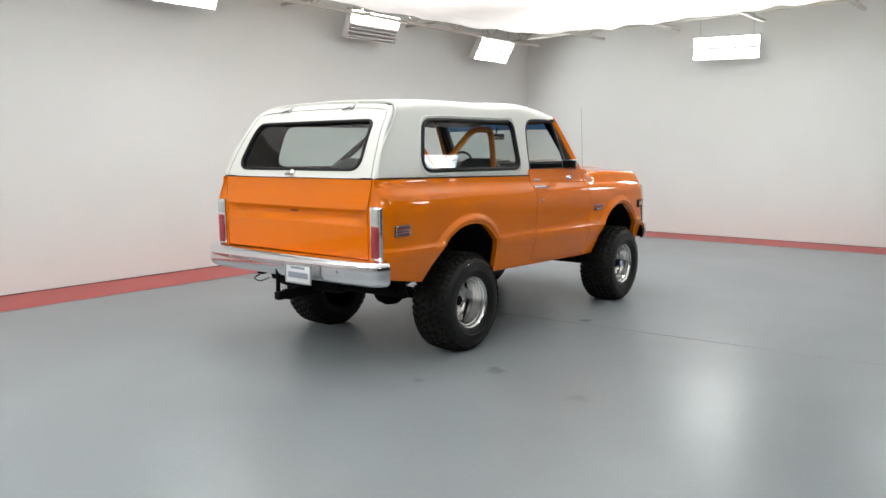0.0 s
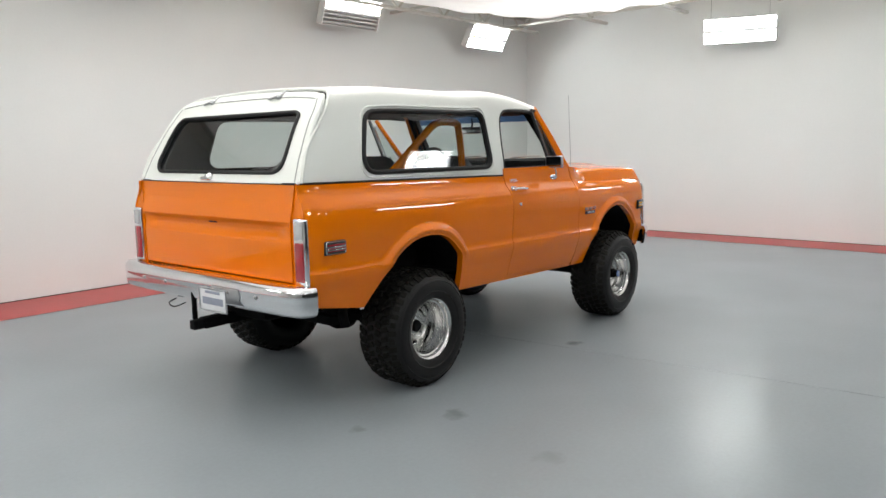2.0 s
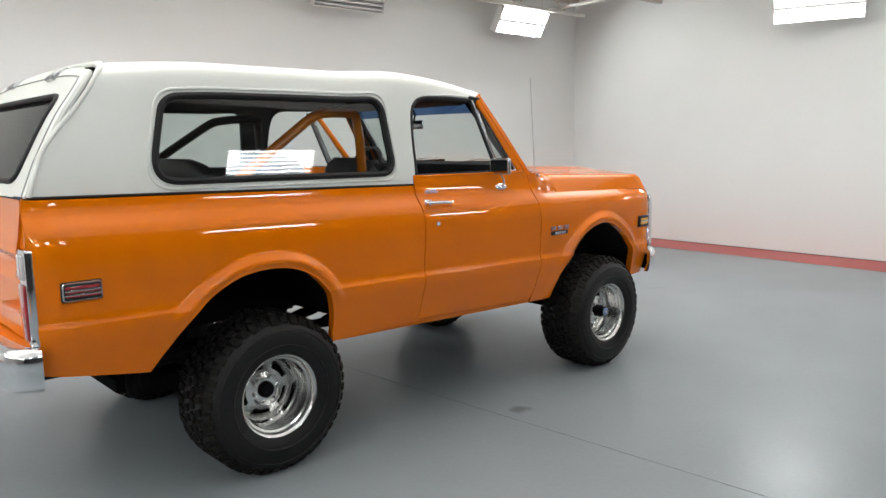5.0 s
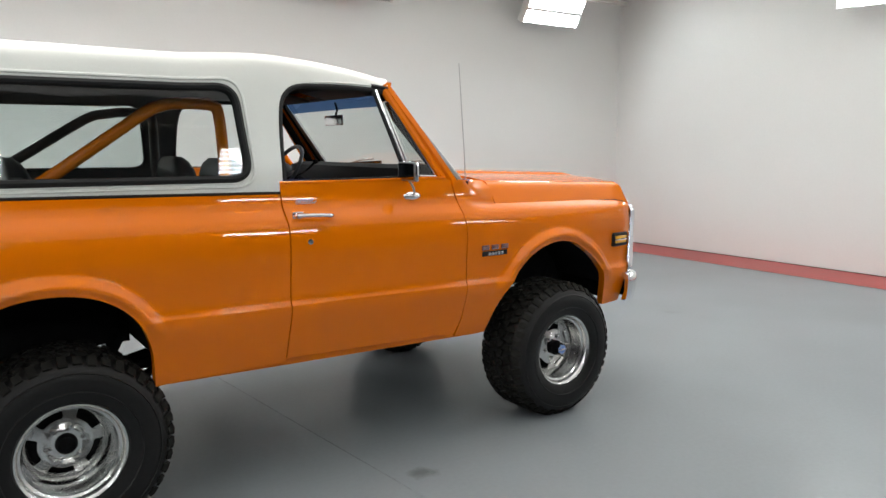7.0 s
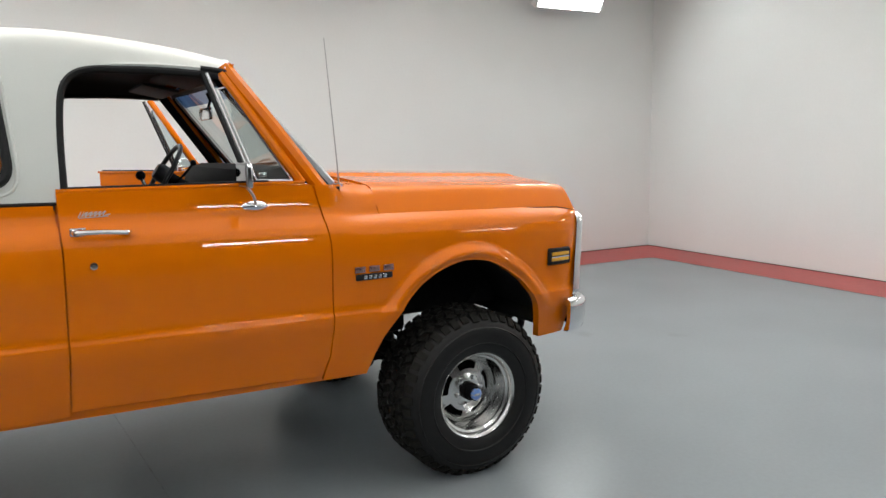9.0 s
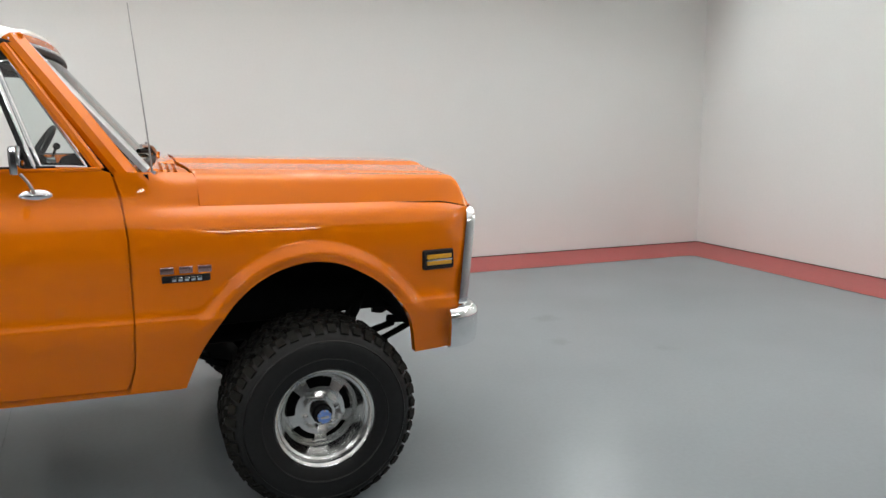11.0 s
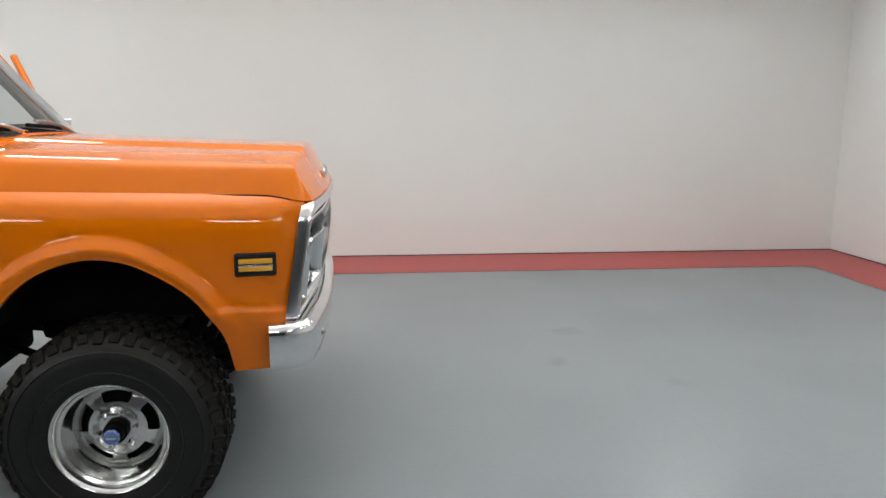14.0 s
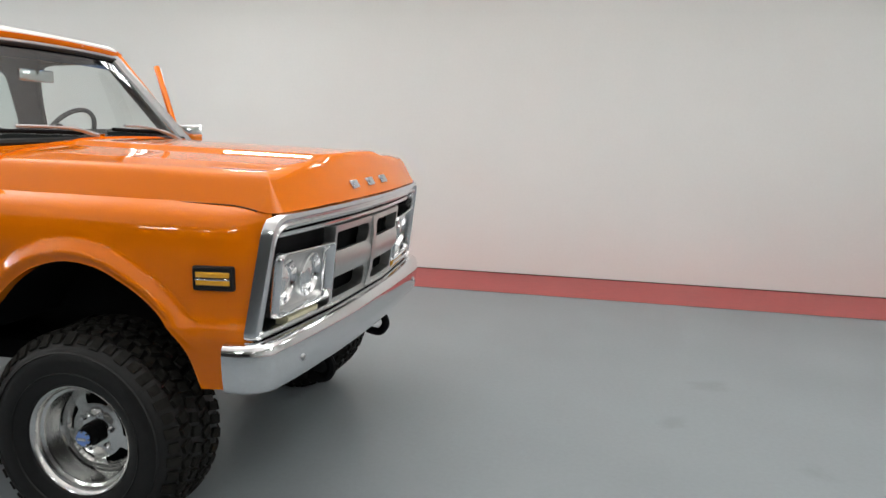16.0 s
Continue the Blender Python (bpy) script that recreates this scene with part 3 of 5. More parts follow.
def door(s):
    d = part("door", panel_rows(DOOR, span(0.92, 1.95, 0.02), 0.016, lambda u, v: Vector((u, s * side_y(u, v), v)), s > 0), PAINT, TRUCK, thick=0.012)
    # inner trim and sill cap
    bm = box(0.95, 1.9, s * 0.80 - 0.03, s * 0.80 + 0.03, 0.62, 1.30, 0.01)
    part("door_trim", bm, TRIM, d, "black moulded inner door trim")
    inner = panel([(0.95, 1.30), (1.88, 1.30), (1.86, 1.412), (0.95, 1.42)], lambda u, v: Vector((u, s * 0.825, v)), [], [], step=0.1, flip=s < 0)
    part("inner_skin", inner, PAINT, d, thick=0.01)
    part("sill_cap", box(0.94, 1.87, s * 0.845 - 0.028, s * 0.845 + 0.028, 1.408, 1.422, 0.004), PAINT, d)
    part("window_seal", box(0.95, 1.72, s * 0.852 - 0.006, s * 0.852 + 0.006, 1.418, 1.43, 0.003), SEAL, d)
    # frame along the screen pillar, vent pane and its chrome division bar
    a0, a1 = Vector((1.865, s * 0.85, 1.41)), Vector((1.575, s * 0.735, 1.865))
    part("window_frame", tube([a0, a0.lerp(a1, 0.5), a1], 0.019, 8), PAINT, d)
    b0, b1 = Vector((1.655, s * 0.852, 1.415)), Vector((1.515, s * 0.755, 1.862))
    bar_ob = part("division_bar", tube([b0, b1], 0.009, 8), BRIGHTWORK, d, "chrome division bar")
    back = Vector((-0.016, 0, 0))
    part("bar_seal", tube([b0 + back, b1 + back], 0.009, 8), SEAL, bar_ob, "black rubber run beside the bar")
    c0, c1 = b0.lerp(b1, 0.03) + Vector((0.02, 0, 0)), a0.lerp(a1, 0.03) + Vector((-0.035, 0, 0))
    tip = a1.lerp(a0, 0.12) + Vector((-0.018, 0, 0))
    bl = b0.lerp(b1, 0.86) + Vector((0.016, 0, 0))
    loop = [c0, c1, tip, bl]
    part("vent_frame", tube(resample(loop, 0.05), 0.0065, 6, closed=True), BRIGHTWORK, d, "chrome vent window frame")
    bm = bmesh.new()
    bm.faces.new([bm.verts.new(p) for p in loop])
    part("vent_pane", bm, GLASS, d, flat=True)
    part("vent_latch", box(1.69, 1.72, s * 0.825 - 0.015, s * 0.825 + 0.015, 1.44, 1.46, 0.005), CHROME, d)
    # pull handle, button, lock and script badge
    y = s * side_y(1.05, 1.265)
    h = part("door_handle", tube(smooth_path([(0.975, y, 1.268), (1.0, y + s * 0.028, 1.27), (1.08, y + s * 0.034, 1.268), (1.15, y + s * 0.026, 1.262), (1.165, y, 1.262)], 4), [0.008] + [0.013] * 15 + [0.007], 8, flat=0.8), CHROME, d, "chrome pull handle")
    part("handle_plate", box(0.965, 1.02, y - 0.008, y + 0.008, 1.252, 1.286, 0.005), CHROME, h)
    part("handle_button", lathe([(0, s * 0.03), (0.012, s * 0.03), (0.014, 0)], 16, Matrix.Translation((0.988, y, 1.268))), CHROME, h)
    yl = s * side_y(1.033, 1.146)
    part("lock", lathe([(0, s * 0.006), (0.008, s * 0.007), (0.013, s * 0.006), (0.015, -s * 0.004)], 18, Matrix.Translation((1.033, yl, 1.148))), CHROME, d, "round chrome key lock")
    ys = side_y(1.05, 1.33)
    m = Matrix.Translation((0, s * (ys + 0.001), 1.33)) @ Matrix.Rotation(s * radians(26), 4, "X")
    strokes = [(1.0, -0.010), (1.018, 0.018), (1.026, 0.020), (1.012, -0.008)]
    for i in range(5):
        x = 1.018 + 0.015 * i
        strokes += [(x + 0.012, 0.008), (x + 0.014, 0.007), (x + 0.005, -0.008)]
    strokes += [(1.108, -0.003)]
    bm = tube([m @ p for p in smooth_path([(x, 0, z) for x, z in strokes], 4)], 0.0017, 5)
    add_tube(bm, [m @ Vector((1.002, 0, -0.013)), m @ Vector((1.10, 0, -0.011))], 0.0015, 5)
    part("script_badge", bm, STEEL, d, "small chrome script badge")
    # mirror on a chrome stalk
    x0 = 1.63 if s < 0 else 1.70
    yd = s * side_y(x0, 1.335)
    hx, hy = x0 - 0.012, yd + s * 0.035
    m = part("wing_mirror", box(hx - 0.022, hx, hy - 0.08, hy + 0.08, 1.405, 1.505, 0.007), CHROME, d, "rectangular chrome wing mirror on a chrome foot")
    part("mirror_rim", box(hx - 0.0255, hx - 0.021, hy - 0.077, hy + 0.077, 1.408, 1.502, 0.002), STEEL, m)
    part("mirror_glass", box(hx - 0.0275, hx - 0.0255, hy - 0.07, hy + 0.07, 1.415, 1.495), MIRROR, m, flat=True)
    part("mirror_stalk", tube(smooth_path([(x0 + 0.02, yd, 1.325), (x0 + 0.016, yd + s * 0.025, 1.345), (x0 + 0.004, hy, 1.375), (hx - 0.01, hy, 1.412)], 4), 0.006, 8), STEEL, m)
    part("mirror_foot", lathe([(0, s * 0.02), (0.02, s * 0.018), (0.036, s * 0.008), (0.043, s * 0.0), (0.044, -s * 0.012)], 24, Matrix.Translation((x0 + 0.02, yd, 1.325)) @ Matrix.Diagonal((1.3, 1, 0.62, 1))), CHROME, m)
    return d


door(-1)
left_door = door(1)
left_door.matrix_basis = DOOR_OPEN
tagged(left_door, label="driver's door standing open")

# ---- hardtop ----
HALF = [(0.868, 1.36), (0.862, 1.44), (0.833, 1.62), (0.797, 1.84), (0.782, 1.92), (0.763, 1.972), (0.728, 2.003), (0.665, 2.020), (0.55, 2.029), (0.30, 2.039), (0.0, 2.043)]
ARC = [1.36]
for (ya, za), (yb, zb) in zip(HALF, HALF[1:]):
    ARC.append(ARC[-1] + math.hypot(yb - ya, zb - za))
VMAX = ARC[-1]
HALF_Y, HALF_Z = curve([(v, p[0]) for v, p in zip(ARC, HALF)]), curve([(v, p[1]) for v, p in zip(ARC, HALF)])


def roof_drop(x):
    d = -0.086 * (max(0.0, x - 0.3) / 1.3) ** 3.4
    d -= 0.027 * (1 - smoothstep((x - 0.5) / 0.5))
    if x < -0.1:
        d -= 0.05 * ((-0.1 - x) / 0.65) ** 2
    return d


def tail_z(z):
    """Heights at the tail end."""
    return 0.985 * z - 0.007


def top_point(x, v, s, inset=0.0):
    y, z = HALF_Y(v), HALF_Z(v)
    k = smoothstep((z - 1.55) / 0.4)
    if inset:
        y -= inset * (1 - smoothstep((v - 1.95) / 0.3)) * (y > 0)
        z -= inset * smoothstep((v - 1.85) / 0.25)
    y *= 1 - 0.045 * smoothstep((x - 0.9) / 0.8) * k
    return Vector((x, s * y, z + roof_drop(x) * k))


REAR_EDGE = [(-1.035, 1.410), (-0.976, 1.573), (-0.906, 1.703), (-0.85, 1.79), (-0.806, 1.856), (-0.748, 1.938), (-0.712, 1.99), (-0.675, 2.05), (-0.655, 2.2), (-0.645, VMAX)]
CAP = REAR_EDGE + [(1.68, VMAX), (1.67, 2.4), (1.64, 2.12), (1.61, 2.0), (1.58, 1.955), (1.50, 1.945), (1.2, 1.905), (1.10, 1.895), (1.03, 1.872), (0.985, 1.825), (0.965, 1.75), (0.955, 1.6), (0.95, rail(0.95) + 0.004)] + [(x, rail(x) + 0.004) for x in (0.6, 0.2, -0.2, -0.6)]
QWIN = rounded([(-0.535, 1.450), (0.80, 1.440), (0.765, 1.868), (-0.445, 1.862)], [0.1, 0.08, 0.1, 0.1], 7)
CAP_V = sorted(span(1.40, 1.84, 0.05) + span(1.86, 2.2, 0.02) + span(2.25, VMAX, 0.08))
for s in (-1, 1):
    bm = panel(CAP, lambda u, v: top_point(u, v, s), span(-1.0, 1.65, 0.07), CAP_V, [QWIN], 0.035, flip=s > 0)
    cap = part("hardtop_side", bm, WHITE, TRUCK, "white hardtop shell", thick=0.012)
    bm = panel(CAP, lambda u, v: top_point(u + 0.05 * smoothstep((-0.55 - u) / 0.3) - 0.02 * smoothstep((u - 1.3) / 0.2), v, s, 0.03), span(-1.0, 1.65, 0.12), CAP_V, [QWIN], 0.06, flip=s < 0)
    part("headliner", bm, LINER, TRUCK, "dark headliner")
    part("rear_corner_bead", tube([top_point(p.x + 0.014, p.y, s) for p in smooth_path([(*q, 0) for q in REAR_EDGE], 4)], 0.010, 10), WHITE, cap)
    # quarter window: rubber seal, outer bead, reveal and pane
    loop = [top_point(u, v, s) for u, v in resample(QWIN, 0.03)]
    part("window_seal", tube([p + Vector((0, s * 0.001, 0)) for p in loop], 0.016, 8, closed=True), SEAL, cap, "black rubber window seal")
    cx, cz = 0.14, 1.652
    big = [(cx + (u - cx) * 1.045, cz + (v - cz) * 1.16) for u, v in resample(QWIN, 0.03)]
    part("window_bead", tube([top_point(u, v, s) for u, v in big], 0.0075, 6, closed=True), WHITE, cap)
    small = [(cx + (u - cx) * 0.975, cz + (v - cz) * 0.925) for u, v in resample(QWIN, 0.03)]
    rows = [loop, [top_point(u, v, s, 0.022) for u, v in small]]
    part("window_reveal", add_rings(bmesh.new(), rows, closed=True, caps=False), SEAL, cap)
    bm = panel(QWIN, lambda u, v: Vector((u, s * (0.8485 - 0.163 * (v - 1.45)), v)), [], [], [], 0.1, flip=s > 0)
    part("quarter_pane", bm, GLASS, cap, "tinted fixed side window")
    # door opening weatherstrip
    edge = [top_point(p.x, p.y, s, 0.012) + Vector((0.006, 0, -0.004)) for p in smooth_path([(0.955, 1.41, 0), (0.957, 1.6, 0), (0.968, 1.75, 0), (0.988, 1.822, 0), (1.032, 1.868, 0), (1.10, 1.89, 0), (1.2, 1.9, 0), (1.5, 1.94, 0), (1.57, 1.95, 0)], 5)]
    part("weatherstrip", tube(edge, 0.016, 8), SEAL, cap, "black door weatherstrip")
    part("drip_rail", tube([top_point(x, interp(x, [(1.14, 1.906), (1.2, 1.915), (1.5, 1.956)]), s) for x in span(1.14, 1.50, 0.04)], [0.003, 0.006] + [0.008] * 8, 6), WHITE, cap)
    part("rail_end", tube([top_point(x, 1.955 + 0.12 * (x - 1.5), s) for x in span(1.495, 1.60, 0.035)], 0.0105, 8), SEAL, cap, "black rubber end of the drip rail")
    # seam along the quarter rail
    part("rail_gasket", tube([(x, s * 0.866, rail(x) + 0.003) for x in span(-1.03, 0.94, 0.05)], 0.0065, 6), SEAL, TRUCK)

# sloping rear face with its lift-up window
def rear_x(z):
    return interp(z, [(1.43, -1.038), (1.57, -0.978), (1.70, -0.908), (1.78, -0.86), (1.85, -0.808), (1.93, -0.75), (1.975, -0.71), (2.01, -0.67)])


def rear_half(z):
    return interp(z, [(1.43, 0.862), (1.62, 0.832), (1.80, 0.797), (1.88, 0.782), (1.93, 0.763), (1.96, 0.728), (1.977, 0.665)])


REAR_V = span(1.46, 2.0, 0.04)
face = [(-rear_half(z), z) for z in (1.437, 1.62, 1.80, 1.88, 1.93, 1.96)] + [(-0.665, 1.976), (-0.55, 1.984), (-0.3, 1.995), (0, 2.0), (0.3, 1.995), (0.55, 1.984), (0.665, 1.976)] + [(rear_half(z), z) for z in (1.96, 1.93, 1.88, 1.80, 1.62, 1.437)]
RWIN = rounded([(-0.69, 1.497), (0.69, 1.497), (0.645, 1.855), (-0.645, 1.855)], [0.09, 0.09, 0.07, 0.07], 7)
bm = panel(face, lambda u, v: Vector((rear_x(v) - 0.02 * (1 - (u / 0.86) ** 2), u, tail_z(v))), span(-0.84, 0.84, 0.08), REAR_V, [RWIN], 0.05, flip=True)
lift = part("liftgate_shell", bm, WHITE, TRUCK, "white hardtop liftgate", thick=0.012, recalc=False)
rear_pt = lambda u, v, d=0.0: Vector((rear_x(v) - 0.02 * (1 - (u / 0.86) ** 2) - d, u, tail_z(v)))
part("window_seal", tube([rear_pt(u, v, 0.002) for u, v in resample(RWIN, 0.04)], 0.012, 8, closed=True), SEAL, lift, "black rubber window seal")
part("rear_pane", panel(RWIN, lambda u, v: rear_pt(u, v, -0.01), [], [], [], 0.12, flip=True), GLASS, lift, "tinted rear window")
bm = panel(face, lambda u, v: rear_pt(u * 0.965, v - 0.012, -0.04), span(-0.84, 0.84, 0.1), REAR_V, [RWIN], 0.06)
part("liftgate_liner", bm, LINER, lift, "dark liftgate lining")
for s in (-1, 1):
    part("corner_edge", tube([Vector((rear_x(z) + 0.012, s * (rear_half(z) - 0.012), tail_z(z))) for z in span(1.44, 1.95, 0.03)], 0.017, 8), WHITE, TRUCK)
    part("liftgate_seam", tube([rear_pt(s * (rear_half(z) - 0.04), z, 0.001) for z in span(1.445, 1.93, 0.02)], 0.0035, 5), SEAM, lift)
    h = part("liftgate_hinge", box(-0.035, 0.05, -0.012, 0.012, -0.008, 0.012, 0.004, Matrix.Translation(rear_pt(s * 0.36, 1.968, 0.0)) @ Matrix.Rotation(radians(-30), 4, "Y")), STEEL, lift, "small bright hinge")
    part("hinge_arm", tube([rear_pt(s * 0.36, 1.972, 0.015), rear_pt(s * 0.36 + 0.05, 1.955, 0.02), rear_pt(s * 0.36 + 0.09, 1.95, 0.012)], 0.008, 6), STEEL, h)
part("liftgate_seam", tube([rear_pt(y, 1.958 - 0.025 * (abs(y) / 0.7) ** 4, 0.002) for y in span(-0.7, 0.7, 0.02)], 0.0035, 5), SEAM, lift)
bm = lathe([(0, -0.03), (0.016, -0.03), (0.02, -0.012), (0.03, -0.004), (0.031, 0.006)], 20, Matrix.Translation(rear_pt(0, 1.465, 0.0)) @ Matrix.Rotation(radians(90), 4, "Z") @ Matrix.Rotation(radians(180), 4, "Z"))
hd = part("lift_handle", bm, CHROME, lift, "chrome T-handle")
part("handle_bar", tube([rear_pt(-0.045, 1.462, 0.028), rear_pt(0.045, 1.458, 0.028)], 0.009, 8), CHROME, hd)

# ---- tail ----
def gate_x(z, y=0.0):
    k = 1 - smoothstep((abs(y) - 0.66) / 0.12) * (0.75 if z < 1.21 else 0.3)
    base = interp(z, [(0.85, -1.062), (1.2, -1.066), (1.437, -1.036)])
    rec = GATE_STEP(z)
    return base + k * rec
GATE_STEP = curve([(0.85, 0.0), (1.09, 0.0), (1.10, 0.003), (1.118, 0.016), (1.158, 0.032), (1.18, 0.028), (1.203, 0.004), (1.214, -0.009), (1.25, -0.007), (1.33, 0.0)])
bm = panel([(-0.8, 0.862), (0.8, 0.862), (0.802, 1.2), (0.83, 1.43), (-0.83, 1.43), (-0.802, 1.2)], lambda u, v: Vector((gate_x(v, u), u, tail_z(v))), span(-0.78, 0.78, 0.03), span(0.88, 1.42, 0.008), [], 0.025, flip=True)
gate = part("tailgate", bm, PAINT, TRUCK, "orange tailgate with a recessed ledge", thick=0.014)
part("gate_handle", box(-0.045, 0.045, -0.012, 0.004, -0.006, 0.006, 0.004, Matrix.Translation((gate_x(1.18), 0, tail_z(1.18))) @ Matrix.Rotation(radians(90), 4, "Z")), BLACK, gate)
part("gate_rail", box(gate_x(1.43) - 0.004, gate_x(1.43) + 0.05, -0.835, 0.835, 1.400, 1.413, 0.004), SEAL, TRUCK)
for s in (-1, 1):
    # corner post behind the lamp
    bm = panel([(0.803, 0.74), (0.928, 0.74), (0.935, 1.0), (0.932, 1.2), (0.905, 1.30), (0.862, 1.38), (0.838, 1.434), (0.832, 1.434), (0.804, 1.2)], lambda u, v: Vector((interp(v, [(0.74, -1.056), (1.2, -1.058), (1.434, -1.034)]), s * u, tail_z(v))), [], span(0.8, 1.4, 0.06), [], 0.05, flip=s < 0)
    part("rear_corner_post", bm, PAINT, TRUCK, thick=0.01, recalc=False)
    tl = part("tail_lamp", box(-1.074, -1.04, s * 0.884 - 0.052, s * 0.884 + 0.052, tail_z(0.852), tail_z(1.242), 0.012), CHROME, TRUCK, "chrome-framed upright tail lamp")
    part("red_lens", box(-1.082, -1.066, s * 0.884 - 0.038, s * 0.884 + 0.038, tail_z(0.876), tail_z(1.106), 0.008), RED_LENS, tl, "red lens")
    part("reverse_lens", box(-1.082, -1.066, s * 0.884 - 0.038, s * 0.884 + 0.038, tail_z(1.120), tail_z(1.224), 0.008), CLEAR_LENS, tl, "clear lens")
    # side markers
    def marker(x0, x1, z0, z1, lens, label, bars):
        y = s * side_y((x0 + x1) / 2, (z0 + z1) / 2)
        slope = (side_y(x1, (z0 + z1) / 2) - side_y(x0, (z0 + z1) / 2)) / (x1 - x0)
        m = Matrix.Translation(((x0 + x1) / 2, y, (z0 + z1) / 2)) @ Matrix.Rotation(s * math.atan(slope), 4, "Z")
        w, h = (x1 - x0) / 2, (z1 - z0) / 2
        mk = part("side_marker", box(-w, w, -0.012, 0.012, -h, h, 0.008, m), SEAL, TRUCK, label)
        part("marker_bezel", tube([m @ Vector((a, s * 0.012, b)) for a, b in resample(rounded([(-w + 0.007, -h + 0.007), (w - 0.007, -h + 0.007), (w - 0.007, h - 0.007), (-w + 0.007, h - 0.007)], 0.01, 3), 0.03)], 0.004, 6, closed=True), CHROME if bars == 3 else SEAL, mk)
        for i in range(bars):
            zz = -h + 0.016 + (i + 0.5) * (2 * h - 0.032) / bars
            hh = (2 * h - 0.032) / bars * 0.36
            part("lens_strip", box(-w + 0.014, w - 0.014, -0.004, 0.004, zz - hh, zz + hh, 0.003, m @ Matrix.Translation((0, s * 0.0125, 0))), lens, mk)
            if i:
                part("lens_bar", box(-w + 0.012, w - 0.012, -0.004, 0.004, zz - hh - 0.009, zz - hh - 0.003, 0.001, m @ Matrix.Translation((0, s * 0.0135, 0))), CHROME, mk)
    marker(-0.965, -0.81, 1.0, 1.081, RED_LENS, "red side marker lamp in a black frame", 3)
    marker(3.098, 3.246, 0.952, 1.038, AMBER_LENS, "amber side marker lamp in a black frame", 2)
    # fender name badge: a bar and small chrome letters
    yb = s * (side_y(2.137, 1.01) + 0.002)
    bg = part("fender_badge", box(2.05, 2.225, yb - 0.004, yb + 0.004, 0.985, 1.012, 0.003), SEAL, TRUCK, "black and chrome name badge")
    bm = bmesh.new()
    for i in range(5):
        add_box(bm, 2.085 + i * 0.023, 2.102 + i * 0.023, yb - 0.007, yb + 0.007, 0.989, 1.006, 0.002)
    part("badge_letters", bm, CHROME, bg)
    bm = bmesh.new()
    for i in range(3):
        x = 2.045 + i * 0.068
        add_box(bm, x, x + 0.05, yb - 0.006, yb + 0.006, 1.018, 1.046, 0.003)
    part("badge_emblem", bm, material("badge_red", (0.42, 0.24, 0.21), 0.25, 0.85, coat=0.8, vary=0.3, grain=160) if s < 0 else CHROME, bg)

def sweep(prof, plan):
    """Sweep (out, z) along a plan line of (x, y, outward x, outward y)."""
    return add_rings(bmesh.new(), [[Vector((x + nx * o, y + ny * o, z)) for o, z in prof] for x, y, nx, ny in plan], closed=True, caps=True)

def plan_line(pts, flip=1):
    pts = smooth_path([(*p, 0) for p in pts], 6)
    out = []
    for i, p in enumerate(pts):
        d = (pts[min(i + 1, len(pts) - 1)] - pts[max(i - 1, 0)]).normalized()
        out.append((p.x, p.y, flip * d.y, -flip * d.x))
    return out

RB = [(-0.04, 0.855), (0.0, 0.862), (0.028, 0.858), (0.042, 0.846), (0.05, 0.825), (0.05, 0.79), (0.046, 0.765), (0.05, 0.74), (0.04, 0.70), (0.018, 0.685), (0.0, 0.69), (0.02, 0.74), (0.02, 0.82), (-0.04, 0.84)]
RB = [(o, tail_z(z)) for o, z in RB]
part("rear_bumper", sweep(RB, plan_line([(-1.05, -0.955), (-1.08, -0.95), (-1.112, -0.925), (-1.13, -0.87), (-1.145, -0.65), (-1.15, -0.3), (-1.15, 0.3), (-1.145, 0.65), (-1.13, 0.87), (-1.112, 0.925), (-1.08, 0.95), (-1.05, 0.955)], -1)), CHROME, TRUCK, "chrome rear bumper", recalc=True)
part("bumper_gap_panel", box(-1.12, -1.03, -0.9, 0.9, 0.78, 0.834, 0.01), PAINT, TRUCK)
for y in (-0.62, -0.35, 0.35, 0.62):
    part("bumper_bolt", lathe([(0, -0.007), (0.009, -0.006), (0.013, 0.0)], 14, Matrix.Translation((-1.196, y, 0.76)) @ Matrix.Rotation(radians(-90), 4, "Z")), STEEL, TRUCK)
pl = part("licence_plate", box(-1.245, -1.236, -0.265, 0.005, 0.66, 0.79, 0.003), PLATE, TRUCK, "white plate with dark unreadable bars")
pl.location = (0, -0.135, -0.012)
bm = bmesh.new()
add_box(bm, -1.248, -1.244, -0.205, -0.055, 0.762, 0.778)
add_box(bm, -1.248, -1.244, -0.235, -0.025, 0.695, 0.738)
part("plate_bars", bm, material("plate_print", (0.25, 0.27, 0.33), 0.5, vary=0.1), pl, flat=True)
part("plate_surround", tube([(-1.246, y, z) for y, z in resample([(-0.267, 0.658), (0.007, 0.658), (0.007, 0.792), (-0.267, 0.792)], 0.05)], 0.006, 6, closed=True), STEEL, pl)
bm = bmesh.new()
add_box(bm, -1.16, -0.5, -0.035, 0.035, 0.50, 0.57, 0.006)
add_box(bm, -1.235, -1.10, -0.028, 0.028, 0.505, 0.565, 0.005)
add_box(bm, -0.70, -0.63, -0.70, 0.70, 0.52, 0.58, 0.006)
add_box(bm, -1.2, -1.17, 0.03, 0.05, 0.56, 0.74, 0.004)
hitch = part("tow_hitch", bm, BLACK, TRUCK, "black tow hitch receiver")
hitch.location.z = -0.018
part("hitch_chain_loop", tube(smooth_path([(-1.2, 0.12, 0.66), (-1.23, 0.2, 0.63), (-1.22, 0.28, 0.645), (-1.18, 0.26, 0.67)], 4), 0.0045, 6), BLACK, hitch)

